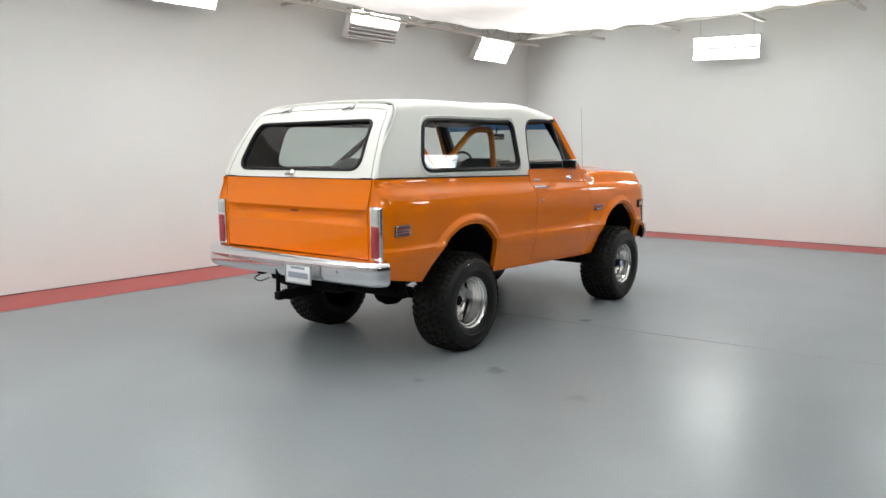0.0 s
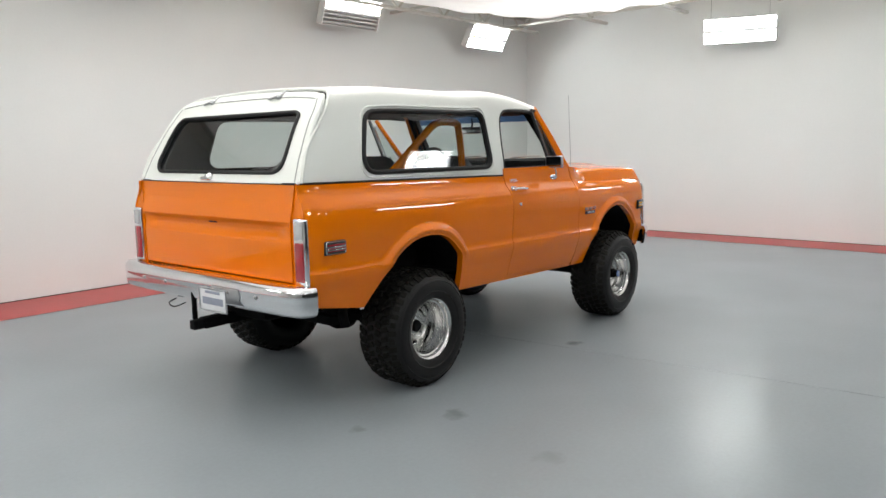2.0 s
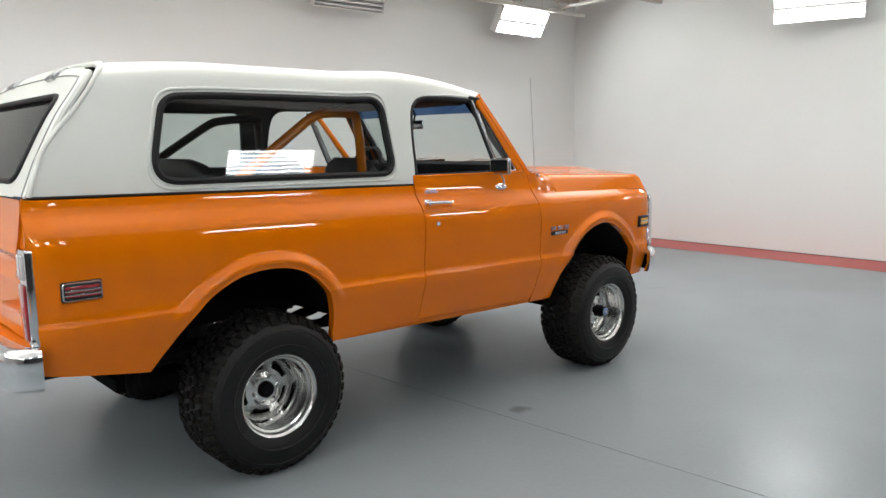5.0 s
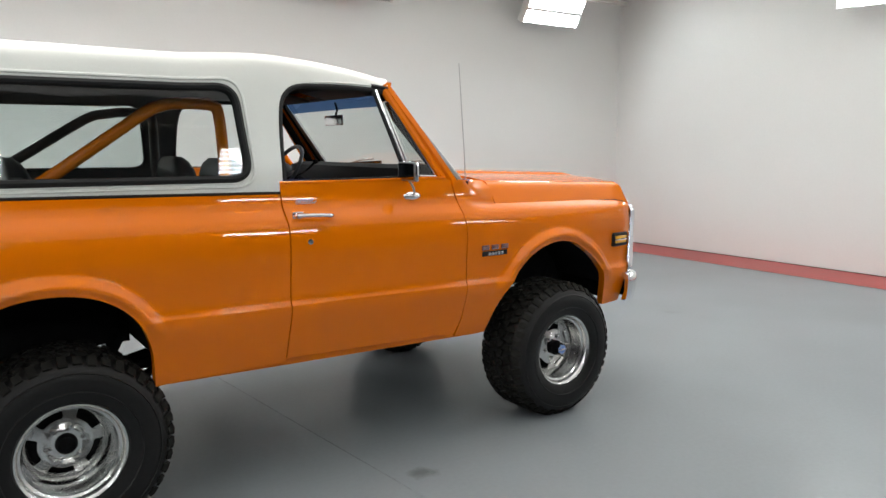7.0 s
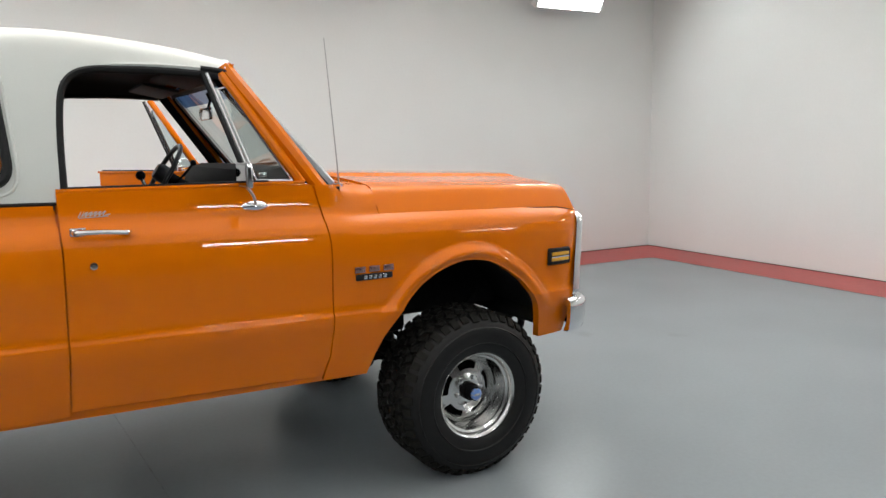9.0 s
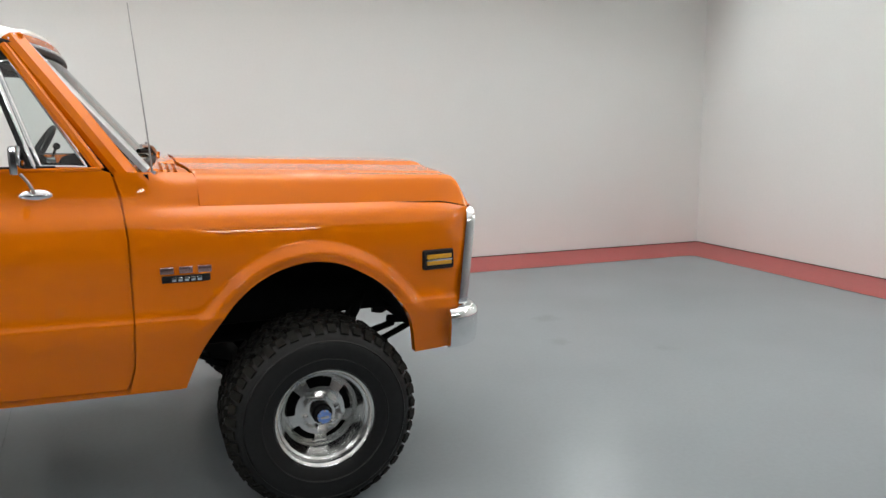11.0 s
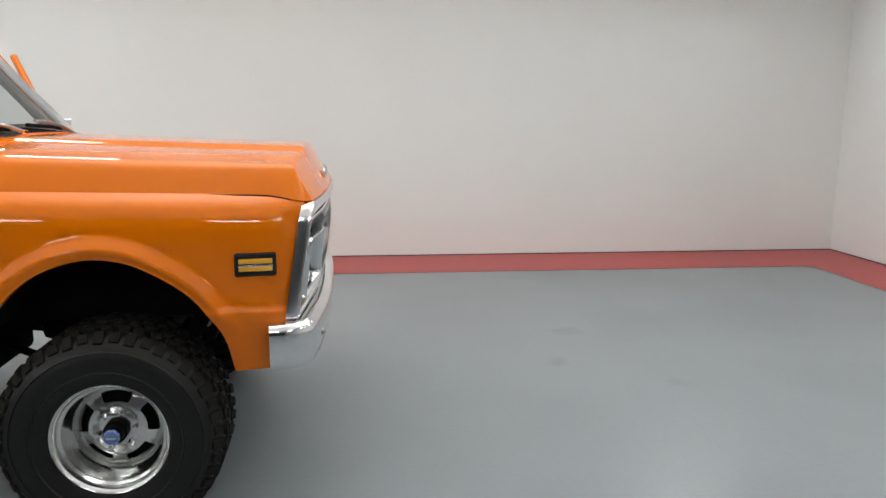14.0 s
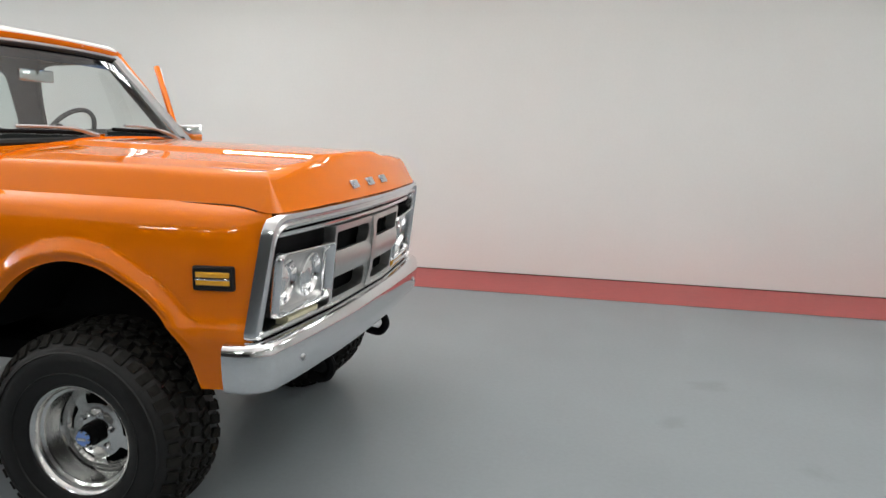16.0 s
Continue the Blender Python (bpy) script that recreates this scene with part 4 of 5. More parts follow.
# ---- nose ----
def nose_x(y):
    return 3.43 - 0.06 * (y / 0.87) ** 2

HOOD_SECTION = curve([(0, 1.428), (0.2, 1.426), (0.45, 1.414), (0.65, 1.400), (0.76, 1.385), (0.82, 1.374), (0.88, 1.361)])
HOOD_HALF, HOOD_CORNER = 0.872, 0.06


def hood_edge(x):
    """Height of the hood's lower edge along the fender: it dips to the grille at the nose."""
    return 1.211 + (1.257 - 0.020 * (x - 2.2) - 1.211) * smoothstep((nose_x(HOOD_HALF) - x) / 0.17)


def hood_z(x, y):
    """The hood's crowned top, blended over a rounded edge into its steep side bands and front face."""
    a = abs(y)
    mid = 1 - smoothstep((a - 0.7) / 0.17)
    z = HOOD_SECTION(a) + 0.013 * (1 - smoothstep((a - 0.28) / 0.15)) - 0.002 * mid
    z -= (0.023 + 0.012 * mid) * (x - 2.2)
    dx, dy = nose_x(y) - x, HOOD_HALF - a
    if dx < HOOD_CORNER and dy < HOOD_CORNER:
        d = HOOD_CORNER - math.hypot(HOOD_CORNER - dx, HOOD_CORNER - dy)
    else:
        d = min(dx, dy)
    low = hood_edge(x) + 1.85 * d
    k = 0.017
    return -k * math.log(math.exp(-z / k) + math.exp(-low / k)) if low < z + 0.2 else z


corner = []
for i in range(7):
    ca = radians(15 * i)
    cy = HOOD_HALF - HOOD_CORNER * (1 - math.cos(ca))
    corner.append((nose_x(cy) - HOOD_CORNER * (1 - math.sin(ca)), cy))
HOOD = [(2.209, -0.872), (2.20, -0.80), (2.15, -0.4), (2.13, 0), (2.15, 0.4), (2.20, 0.80), (2.209, 0.872)] + corner + [(nose_x(y), y) for y in (0.7, 0.6, 0.4, 0.2, 0, -0.2, -0.4, -0.6, -0.7)] + [(x, -y) for x, y in reversed(corner)]
edge_v = [0.815, 0.822, 0.829, 0.836, 0.843, 0.850, 0.857, 0.864]
bm = panel(HOOD, lambda u, v: Vector((u, v, hood_z(u, v))), sorted(span(2.15, 3.22, 0.022) + span(3.23, 3.43, 0.008)), [-v for v in reversed(edge_v)] + span(-0.808, 0.808, 0.0202) + edge_v, [], 0.014, flip=True)
hood = part("hood", bm, PAINT, TRUCK, "orange hood with a raised centre", thick=0.006, recalc=True)
for y in (-0.19, 0.0, 0.19):
    xn = nose_x(y) - 0.03
    m = Matrix.Translation((xn + 0.002, y, hood_z(xn, y) + 0.001)) @ Matrix.Rotation(radians(60), 4, "Y") @ Matrix.Rotation(radians(90), 4, "Z")
    bm = box(-0.04, 0.04, -0.02, 0.02, -0.006, 0.008, 0.006, m)
    add_box(bm, -0.024, 0.024, -0.009, 0.009, 0.006, 0.011, 0.002, m)
    part("hood_emblem", bm, CHROME, hood, "plain chrome emblem shape")

def fascia(y, z, out=0.0):
    """Point on the leaning front: y across, z up."""
    return Vector((3.432 - 0.062 * (y / 0.87) ** 2 - 0.14 * (1.2 - z) + out, y, z))

SURROUND = rounded([(-0.945, 0.775), (0.945, 0.775), (0.897, 1.213), (-0.897, 1.213)], [0.03, 0.03, 0.09, 0.09], 10)
INNER = rounded([(-0.895, 0.80), (0.895, 0.80), (0.862, 1.15), (-0.862, 1.15)], [0.03, 0.03, 0.07, 0.07], 10)
grille = part("grille", panel(INNER, lambda u, v: fascia(u, v, -0.075), span(-0.8, 0.8, 0.1), [0.9, 1.0, 1.1], [], 0.08), BLACK, TRUCK, "chrome grille with a dark recess", recalc=True)
loop_o, loop_i = resample(SURROUND, 0.04), resample(INNER, 0.04)
def ring_between(n, a, b, outs):
    """Rings from loop a to loop b, by matching angles."""
    def at(loop, k):
        f = k / n * len(loop)
        i = int(f) % len(loop)
        p, q = Vector(loop[i]), Vector(loop[(i + 1) % len(loop)])
        return p.lerp(q, f - int(f))
    rows = []
    for w, o in outs:
        rows.append([fascia(*(at(a, k).lerp(at(b, k), w)), o) for k in range(n)])
    return add_rings(bmesh.new(), rows, closed=True, caps=False)
part("grille_surround", ring_between(120, SURROUND, INNER, [(0.0, -0.03), (0.0, -0.005), (0.12, 0.012), (0.35, 0.016), (0.45, 0.004), (0.6, 0.004), (0.75, 0.012), (0.95, 0.004), (1.0, -0.02), (1.0, -0.075)]), BRIGHTWORK, grille, "bright chrome surround", recalc=True)
def bar(y0, y1, z0, z1, depth=0.03, back=-0.05, mat=SATIN, name="grille_bar"):
    prof = [(z0, back), (z0, depth * 0.4), ((z0 + z1) / 2 - 0.25 * (z1 - z0), depth), ((z0 + z1) / 2 + 0.25 * (z1 - z0), depth), (z1, depth * 0.4), (z1, back)]
    rows = [[fascia(y, z, o) for z, o in prof] for y in span(y0, y1, 0.06)]
    return part(name, add_rings(bmesh.new(), rows), mat, grille, recalc=True)
for y in (-1, 1):
    # frame with two openings, rounded towards the middle
    outline = rounded([(y * 0.014, 0.785), (y * 0.41, 0.785), (y * 0.425, 1.118), (y * 0.014, 1.118)], 0.012, 3)
    upper = rounded([(y * 0.05, 1.012), (y * 0.40, 1.012), (y * 0.405, 1.092), (y * 0.05, 1.092)], [0.04, 0.01, 0.01, 0.04], 5)
    lower = rounded([(y * 0.05, 0.812), (y * 0.385, 0.812), (y * 0.39, 0.902), (y * 0.05, 0.902)], [0.04, 0.01, 0.01, 0.04], 5)
    swell = lambda u, v: fascia(u, v, 0.004 + 0.014 * max(0.0, 1 - ((v - 0.957) / 0.06) ** 2))
    part("grille_frame", panel(outline, swell, span(-0.4, 0.4, 0.04), span(0.80, 1.11, 0.02), [upper, lower], 0.025), SATIN, grille, "satin chrome grille frame with two openings", thick=0.05)
bar(-0.02, 0.02, 0.79, 1.115, 0.02)
bar(-0.855, 0.855, 1.126, 1.142, -0.012, mat=CHROME)
for s in (-1, 1):
    # square bezel with two round lamps
    bz = [(s * 0.415, 0.83), (s * 0.825, 0.83), (s * 0.838, 1.07), (s * 0.425, 1.058)]
    if s > 0:
        bz = list(reversed(bz))
    bl = rounded(bz, 0.035, 5)
    hl = [rounded([(c + 0.083 * math.cos(a), 0.948 + 0.083 * math.sin(a)) for a in [k * math.tau / 24 for k in range(24)]], 0) for c in (s * 0.545, s * 0.725)]
    bezel = part("headlamp_bezel", panel(bl, lambda u, v: fascia(u, v, -0.03), [], [], hl, 0.04), SATIN, grille, "square chrome headlamp bezel", thick=0.01, recalc=True)
    bc = Vector((sum(p[0] for p in bz) / 4, sum(p[1] for p in bz) / 4))
    inner_bl = [tuple(bc + (Vector(p) - bc) * 0.87) for p in bl]
    outer_bl = [tuple(bc + (Vector(p) - bc) * 1.03) for p in bl]
    part("bezel_rim", ring_between(96, outer_bl, inner_bl, [(0.0, -0.07), (0.0, -0.012), (0.06, 0.004), (0.2, 0.014), (0.45, 0.017), (0.7, 0.012), (0.92, -0.004), (1.0, -0.028), (1.0, -0.04)]), CHROME, bezel, "raised rounded bezel frame", recalc=True)
    for c in (s * 0.545, s * 0.725):
        m = Matrix.Translation(fascia(c, 0.948, -0.055)) @ Matrix.Rotation(radians(90), 4, "Z") @ Matrix.Rotation(radians(10), 4, "X")
        part("lamp_ring", lathe([(0.084, 0.0), (0.088, -0.03), (0.082, -0.034), (0.072, -0.012), (0.07, 0.0)], 32, m), CHROME, bezel)
        part("lamp_lens", lathe([(0.0, -0.034), (0.03, -0.031), (0.055, -0.022), (0.073, -0.005)], 32, m), HEADLAMP, bezel, "clear sealed-beam lens")
    bm = bmesh.new()
    rows = [[fascia(y, z, o) for z, o in ((0.782, -0.05), (0.782, -0.01), (0.79, 0.0), (0.812, 0.0), (0.818, -0.01), (0.818, -0.05))] for y in span(s * 0.50, s * 0.72, 0.05)] if s > 0 else [[fascia(y, z, o) for z, o in ((0.782, -0.05), (0.782, -0.01), (0.79, 0.0), (0.812, 0.0), (0.818, -0.01), (0.818, -0.05))] for y in span(-0.72, -0.50, 0.05)]
    part("parking_lamp", add_rings(bm, rows), material("pale_amber_lens", (0.6, 0.56, 0.36), 0.2, coat=1.0, vary=0.1) if s < 0 else AMBER_LENS, grille, "pale parking lamp below the headlamps", recalc=True)
FB = [(-0.05, 0.768), (0.0, 0.776), (0.022, 0.772), (0.036, 0.758), (0.040, 0.735), (0.039, 0.70), (0.036, 0.66), (0.028, 0.612), (0.016, 0.598), (-0.012, 0.598), (-0.008, 0.612), (0.012, 0.66), (0.012, 0.735), (-0.05, 0.752)]
part("front_bumper", sweep(FB, plan_line([(3.212, -0.955), (3.262, -0.95), (3.315, -0.925), (3.345, -0.87), (3.375, -0.6), (3.392, -0.3), (3.395, 0.0), (3.392, 0.3), (3.375, 0.6), (3.345, 0.87), (3.315, 0.925), (3.262, 0.95), (3.212, 0.955)], 1)), CHROME, TRUCK, "chrome front bumper", recalc=True)
for y in (-0.74, 0.74):
    part("bumper_bolt", lathe([(0, -0.008), (0.010, -0.007), (0.015, 0.0)], 14, Matrix.Translation((3.398, y, 0.675)) @ Matrix.Rotation(radians(90), 4, "Z")), STEEL, TRUCK)
for s in (-1, 1):
    part("tow_hook", tube(smooth_path([(3.12, s * 0.37, 0.60), (3.24, s * 0.37, 0.59), (3.335, s * 0.37, 0.56), (3.36, s * 0.37, 0.51), (3.325, s * 0.37, 0.465), (3.26, s * 0.37, 0.475)], 4), 0.021, 8), BLACK, TRUCK, "black tow hook")
for s in (-1, 1):
    part("hood_seam", tube([(x, s * 0.8738, hood_edge(x) + 0.001) for x in span(2.212, 3.30, 0.04)], 0.003, 6), SEAL, TRUCK)
part("nose_valance", box(3.16, 3.3, -0.85, 0.85, 0.60, 0.80, 0.02), BLACK, TRUCK)

# ---- cowl, screen, aerial ----
def cowl_pt(u, v):
    z = 1.402 + 0.034 * (1 - (v / 0.87) ** 2) - 0.012 * smoothstep((u - 2.0) / 0.2) * smoothstep((abs(v) - 0.3) / 0.4)
    z -= 0.04 * smoothstep((abs(v) - 0.68) / 0.16)
    rise = hood_z(2.15, v) - 0.003 - z
    return Vector((u, v, z + rise * smoothstep((u - 2.02) / 0.1) * (1 - smoothstep((abs(v) - 0.72) / 0.1))))
SLOTS = [rounded([(2.075 + i * 0.026, y0), (2.088 + i * 0.026, y0), (2.088 + i * 0.026, y0 + 0.05), (2.075 + i * 0.026, y0 + 0.05)], 0.004, 2) for i in range(3) for y0 in [-0.72 + k * 0.065 for k in range(5)] + [0.41 + k * 0.065 for k in range(5)]]
bm = panel([(1.93, -0.868), (2.0, -0.862), (2.1, -0.82), (2.19, -0.78), (2.145, -0.4), (2.125, 0), (2.145, 0.4), (2.19, 0.78), (2.1, 0.82), (2.0, 0.862), (1.93, 0.868)], cowl_pt, [], [], SLOTS, 0.06, flip=False)
cowl = part("cowl_panel", bm, PAINT, TRUCK, "orange cowl with air slots", thick=0.008, recalc=True)
part("cowl_tray", box(1.95, 2.11, -0.73, 0.73, 1.33, 1.37), BLACK, cowl, flat=True)
B0, B1, T0, T1 = Vector((2.012, -0.775, 1.40)), Vector((2.012, 0.775, 1.40)), Vector((1.615, -0.672, 1.88)), Vector((1.615, 0.672, 1.88))
def screen(u, v):
    """u across -1..1, v up 0..1, bowed forward in the middle."""
    p = B0.lerp(B1, (u + 1) / 2).lerp(T0.lerp(T1, (u + 1) / 2), v)
    return p + Vector((0.065 * (1 - abs(u) ** 2.2), 0, 0.01 * (1 - u * u)))
sc_loop = rounded([(-0.985, 0.04), (0.985, 0.04), (0.97, 0.965), (-0.97, 0.965)], 0.09, 6)
for lo, hi, mt, nm in ((0.04, 0.82, GLASS, "windscreen"), (0.82, 0.965, BAND, "tint_band")):
    bm = add_rings(bmesh.new(), [[screen(u, v) for u in span(-0.985, 0.985, 0.1)] for v in span(lo, hi, 0.2)], closed=False)
    part(nm, bm, mt, TRUCK, "blue shade band across the windscreen" if mt is BAND else "tinted windscreen")
part("windscreen_seal", tube([screen(u, v) + Vector((0.004, 0, 0.002)) for u, v in resample(sc_loop, 0.06)], 0.016, 8, closed=True), SEAL, TRUCK, "black windscreen rubber")
for s in (-1, 1):
    rows = []
    for v in span(-0.01, 0.985, 0.09):
        p = screen(s * 0.985, v)
        rows.append([p + Vector((dx, s * dy, dz)) for dx, dy, dz in ((0.004, -0.060, 0.002), (0.016, -0.055, 0.012), (0.022, -0.022, 0.018), (0.021, 0.012, 0.017), (0.012, 0.032, 0.008), (-0.004, 0.030, -0.004), (0.0, 0.0, -0.006))])
    part("windscreen_trim", add_rings(bmesh.new(), rows), TRIM_METAL, TRUCK, "broad satin metal windscreen trim", recalc=True)
part("windscreen_top_trim", tube([screen(u, 0.975) + Vector((0.012, 0, 0.006)) for u in span(-0.97, 0.97, 0.08)], 0.011, 8), TRIM_METAL, TRUCK)
for s in (-1, 1):
    a0, a1 = Vector((1.955, s * 0.815, 1.395)), Vector((1.60, s * 0.70, 1.90))
    d = (a1 - a0).normalized()
    nrm = Vector((0.6, s * 0.5, 0.45))
    side = d.cross(nrm).normalized()
    up = side.cross(d).normalized()
    rows = [[p + side * a + up * b for a, b in ((-0.045, -0.022), (0.035, -0.022), (0.042, 0.0), (0.03, 0.02), (-0.03, 0.024), (-0.048, 0.004))] for p in (a0 - d * 0.03, a0.lerp(a1, 0.5) + Vector((0.004, s * 0.006, 0)), a1)]
    part("screen_pillar", add_rings(bmesh.new(), rows), PAINT, TRUCK, recalc=True)
part("screen_header", add_rings(bmesh.new(), [[Vector((1.585 + 0.05 * (1 - u * u) + a, u * 0.712, 1.895 + 0.018 * (1 - u * u) + b)) for a, b in ((0.03, -0.03), (0.05, -0.005), (0.055, 0.012), (0.02, 0.016), (-0.04, 0.0), (-0.03, -0.03))] for u in span(-1, 1, 0.1)]), PAINT, TRUCK, "orange windscreen header", recalc=True)
lip = [top_point(u, v, -1) for u, v in resample([(1.60, 1.985), (1.615, 2.01), (1.64, 2.12), (1.67, 2.4), (1.68, VMAX)], 0.05, closed=False)]
lip += [Vector((p.x, -p.y, p.z)) for p in reversed(lip[:-1])]
part("cap_front_lip", tube([p + Vector((-0.012, 0, -0.012)) for p in lip], 0.021, 8), WHITE, TRUCK)
for y in (-0.068, 0.608):
    piv = Vector((2.075, y, cowl_pt(2.075, y).z + 0.012))
    on_glass = lambda yy, v, out: screen(yy / 0.76, v) + Vector((out, 0, out * 0.7))
    elbow, tip = on_glass(y - 0.30, 0.13, 0.03), on_glass(y - 0.45, 0.15, 0.024)
    w = part("wiper", tube(smooth_path([piv, piv.lerp(elbow, 0.5) + Vector((0, 0, 0.012)), elbow, tip], 4), [0.011] * 5 + [0.007] * 8, 6), STEEL, TRUCK, "satin windscreen wiper")
    part("wiper_pivot", lathe([(0, -0.02), (0.016, -0.02), (0.022, 0.02)], 14, Matrix.Translation(piv - Vector((0, 0, 0.01))) @ Matrix.Rotation(radians(90), 4, "X")), CHROME, w)
    part("wiper_blade", tube([on_glass(y - 0.54 + k * 0.075, 0.125 - 0.006 * k, 0.014) for k in range(7)], 0.010, 6), BLACK, w)
ab = Vector((2.045, -0.815, 1.40))
an = part("aerial", tube([ab, ab + Vector((-0.005, 0, 0.1)), ab + Vector((-0.045, 0, 0.62))], [0.004, 0.0028, 0.0018], 6), STEEL, TRUCK, "thin steel radio aerial")
part("aerial_base", lathe([(0, -0.03), (0.012, -0.03), (0.018, -0.018), (0.022, 0.0)], 16, Matrix.Translation(ab) @ Matrix.Rotation(radians(90), 4, "X")), CHROME, an)

# ---- wheels ----
def wheel(x, y, s, front):
    """s: -1 passenger side. Axis along y, the rim's lip at y."""
    w = part("wheel", bmesh.new(), ALLOY, TRUCK, "polished slotted alloy wheel with a black off-road tyre")
    w.location = (x, y, ZR)
    o = s
    R = 0.405
    deep = 0.0 if front else 0.055
    # tyre: outer lip at y = 0, inwards is -o
    prof = [(0.208, 0.0), (0.215, 0.016), (0.235, 0.026), (0.27, 0.036), (0.31, 0.036), (0.345, 0.026), (0.366, 0.008), (0.378, -0.01), (0.390, -0.03), (0.394, -0.06), (0.396, -0.15), (0.394, -0.24), (0.390, -0.27), (0.375, -0.295), (0.34, -0.32), (0.29, -0.335), (0.24, -0.325), (0.208, -0.30)]
    bm = lathe([(r, o * yy) for r, yy in prof], 72)
    for r0, yy in ((0.262, 0.0345), (0.334, 0.0305)):
        add_lathe(bm, [(r0 - 0.004, o * (yy - 0.002)), (r0, o * (yy + 0.003)), (r0 + 0.004, o * (yy - 0.002))], 72)
    bmesh.ops.recalc_face_normals(bm, faces=bm.faces)
    # flatten the contact patch
    for v in bm.verts:
        if v.co.z < -ZR + FZ + 0.001:
            v.co.z = -ZR + FZ + 0.001
    ty = part("tyre", bm, RUBBER, w, "worn black all-terrain tyre")
    # tread blocks: centre rows and staggered shoulder lugs
    bm = bmesh.new()
    n = 44
    for i in range(n):
        a = i * math.tau / n
        for j, (yy, ww, ll) in enumerate(((-0.055, 0.045, 0.034), (-0.115, 0.042, 0.036), (-0.18, 0.042, 0.036), (-0.24, 0.045, 0.034))):
            aa = a + (0.5 if j % 2 else 0) * math.tau / n + 0.01 * math.sin(i * 2.3 + j)
            m = Matrix.Rotation(-aa, 4, "Y") @ Matrix.Translation((R - 0.006, o * yy, 0)) @ Matrix.Rotation(radians(18 * (1 if j in (0, 2) else -1)), 4, "X")
            add_box(bm, -0.014, 0.006, -ww / 2, ww / 2, -ll / 2, ll / 2, 0, m)
        for yy, tilt in ((-0.008, 1), (-0.29, -1)):
            aa = a + 0.25 * math.tau / n
            long = 0.052 if i % 2 else 0.036
            m = Matrix.Rotation(-aa, 4, "Y") @ Matrix.Translation((R - 0.031, o * yy, 0)) @ Matrix.Rotation(o * radians(42 * tilt), 4, "Z")
            add_box(bm, -0.02, 0.012, -long / 2, long / 2, -0.017, 0.017, 0, m)
    for v in bm.verts:
        if v.co.z < -ZR + FZ:
            v.co.z = -ZR + FZ
    part("tread", bm, TREAD, ty, flat=True)
    # rim barrel with a stepped lip
    lip = [(0.200, -0.03), (0.212, -0.004), (0.214, 0.004), (0.208, 0.010), (0.200, 0.006), (0.193, -0.006), (0.190, -0.022), (0.180, -0.028), (0.176, -0.04), (0.172, -0.075), (0.164, -0.085), (0.160, -0.11 - deep), (0.158, -0.14 - deep)]
    part("rim", lathe([(r, o * yy) for r, yy in lip], 72), ALLOY, w, "polished alloy rim", recalc=True)
    # slotted centre disc
    def disc(u, v):
        r = math.hypot(u, v)
        d = interp(r, [(0.0, -0.082), (0.062, -0.082), (0.072, -0.086), (0.085, -0.092), (0.10, -0.094), (0.14, -0.104), (0.165, -0.125)])
        return Vector((u, o * (d - deep), v))
    ring = [(0.163 * math.cos(k * math.tau / 60), 0.163 * math.sin(k * math.tau / 60)) for k in range(60)]
    slots = []
    for k in range(5):
        a = k * math.tau / 5 + (0.3 if front else 0.75)
        half = 0.41
        arc = [(0.106 * math.cos(a - half), 0.106 * math.sin(a - half))] + [(0.147 * math.cos(a - half + j * half / 3), 0.147 * math.sin(a - half + j * half / 3)) for j in range(7)] + [(0.106 * math.cos(a + half - j * half / 2), 0.106 * math.sin(a + half - j * half / 2)) for j in range(4)]
        slots.append(rounded(arc, 0.012, 3))
    bore = [(0.043 * math.cos(k * math.tau / 24), 0.043 * math.sin(k * math.tau / 24)) for k in range(24)]
    us = span(-0.16, 0.16, 0.016)
    part("wheel_centre", panel(ring, disc, us, us, slots + [bore], 0.016, flip=o > 0), ALLOY, w, "five-slot polished centre", thick=0.016)
    part("brake_drum", lathe([(0.0, o * (-0.15 - deep)), (0.15, o * (-0.15 - deep)), (0.155, o * (-0.23 - deep))], 32), BLACK, w, recalc=True)
    for k in range(6):
        a = k * math.tau / 6 + 0.2
        m = Matrix.Translation((0.068 * math.cos(a), o * (-0.085 - deep), 0.068 * math.sin(a)))
        part("wheel_nut", lathe([(0.0, o * 0.022), (0.007, o * 0.02), (0.011, o * 0.008), (0.012, 0.0)], 6, m), CHROME, w)
    if front:
        part("locking_hub", lathe([(0.0, o * -0.012), (0.026, o * -0.012), (0.034, o * -0.02), (0.036, o * -0.05), (0.043, o * -0.055), (0.043, o * -0.10)], 32), BLACK, w, "black locking hub")
        hc = part("hub_dial", lathe([(0.0, o * -0.006), (0.024, o * -0.007), (0.030, o * -0.013)], 24), BLUE, w, "blue and chrome hub dial")
        bm = bmesh.new()
        for k in range(8):
            a = k * math.tau / 8
            add_lathe(bm, [(0, o * -0.004), (0.004, o * -0.005), (0.005, o * -0.012)], 8, Matrix.Translation((0.027 * math.cos(a), 0, 0.027 * math.sin(a))))
        add_box(bm, -0.018, 0.018, o * -0.006 - 0.003, o * -0.006 + 0.003, -0.006, 0.006, 0.002)
        part("hub_screws", bm, CHROME, hc)
    else:
        part("axle_hub", lathe([(0.0, o * (-0.06 - deep)), (0.034, o * (-0.06 - deep)), (0.042, o * (-0.07 - deep)), (0.043, o * (-0.12 - deep))], 24), BLACK, w, "black axle hub")
    return w


YR, YF = 0.915, 1.0
for s in (-1, 1):
    wheel(0.0, s * YR, s, False)
    wheel(WHEELBASE, s * YF, s, True)

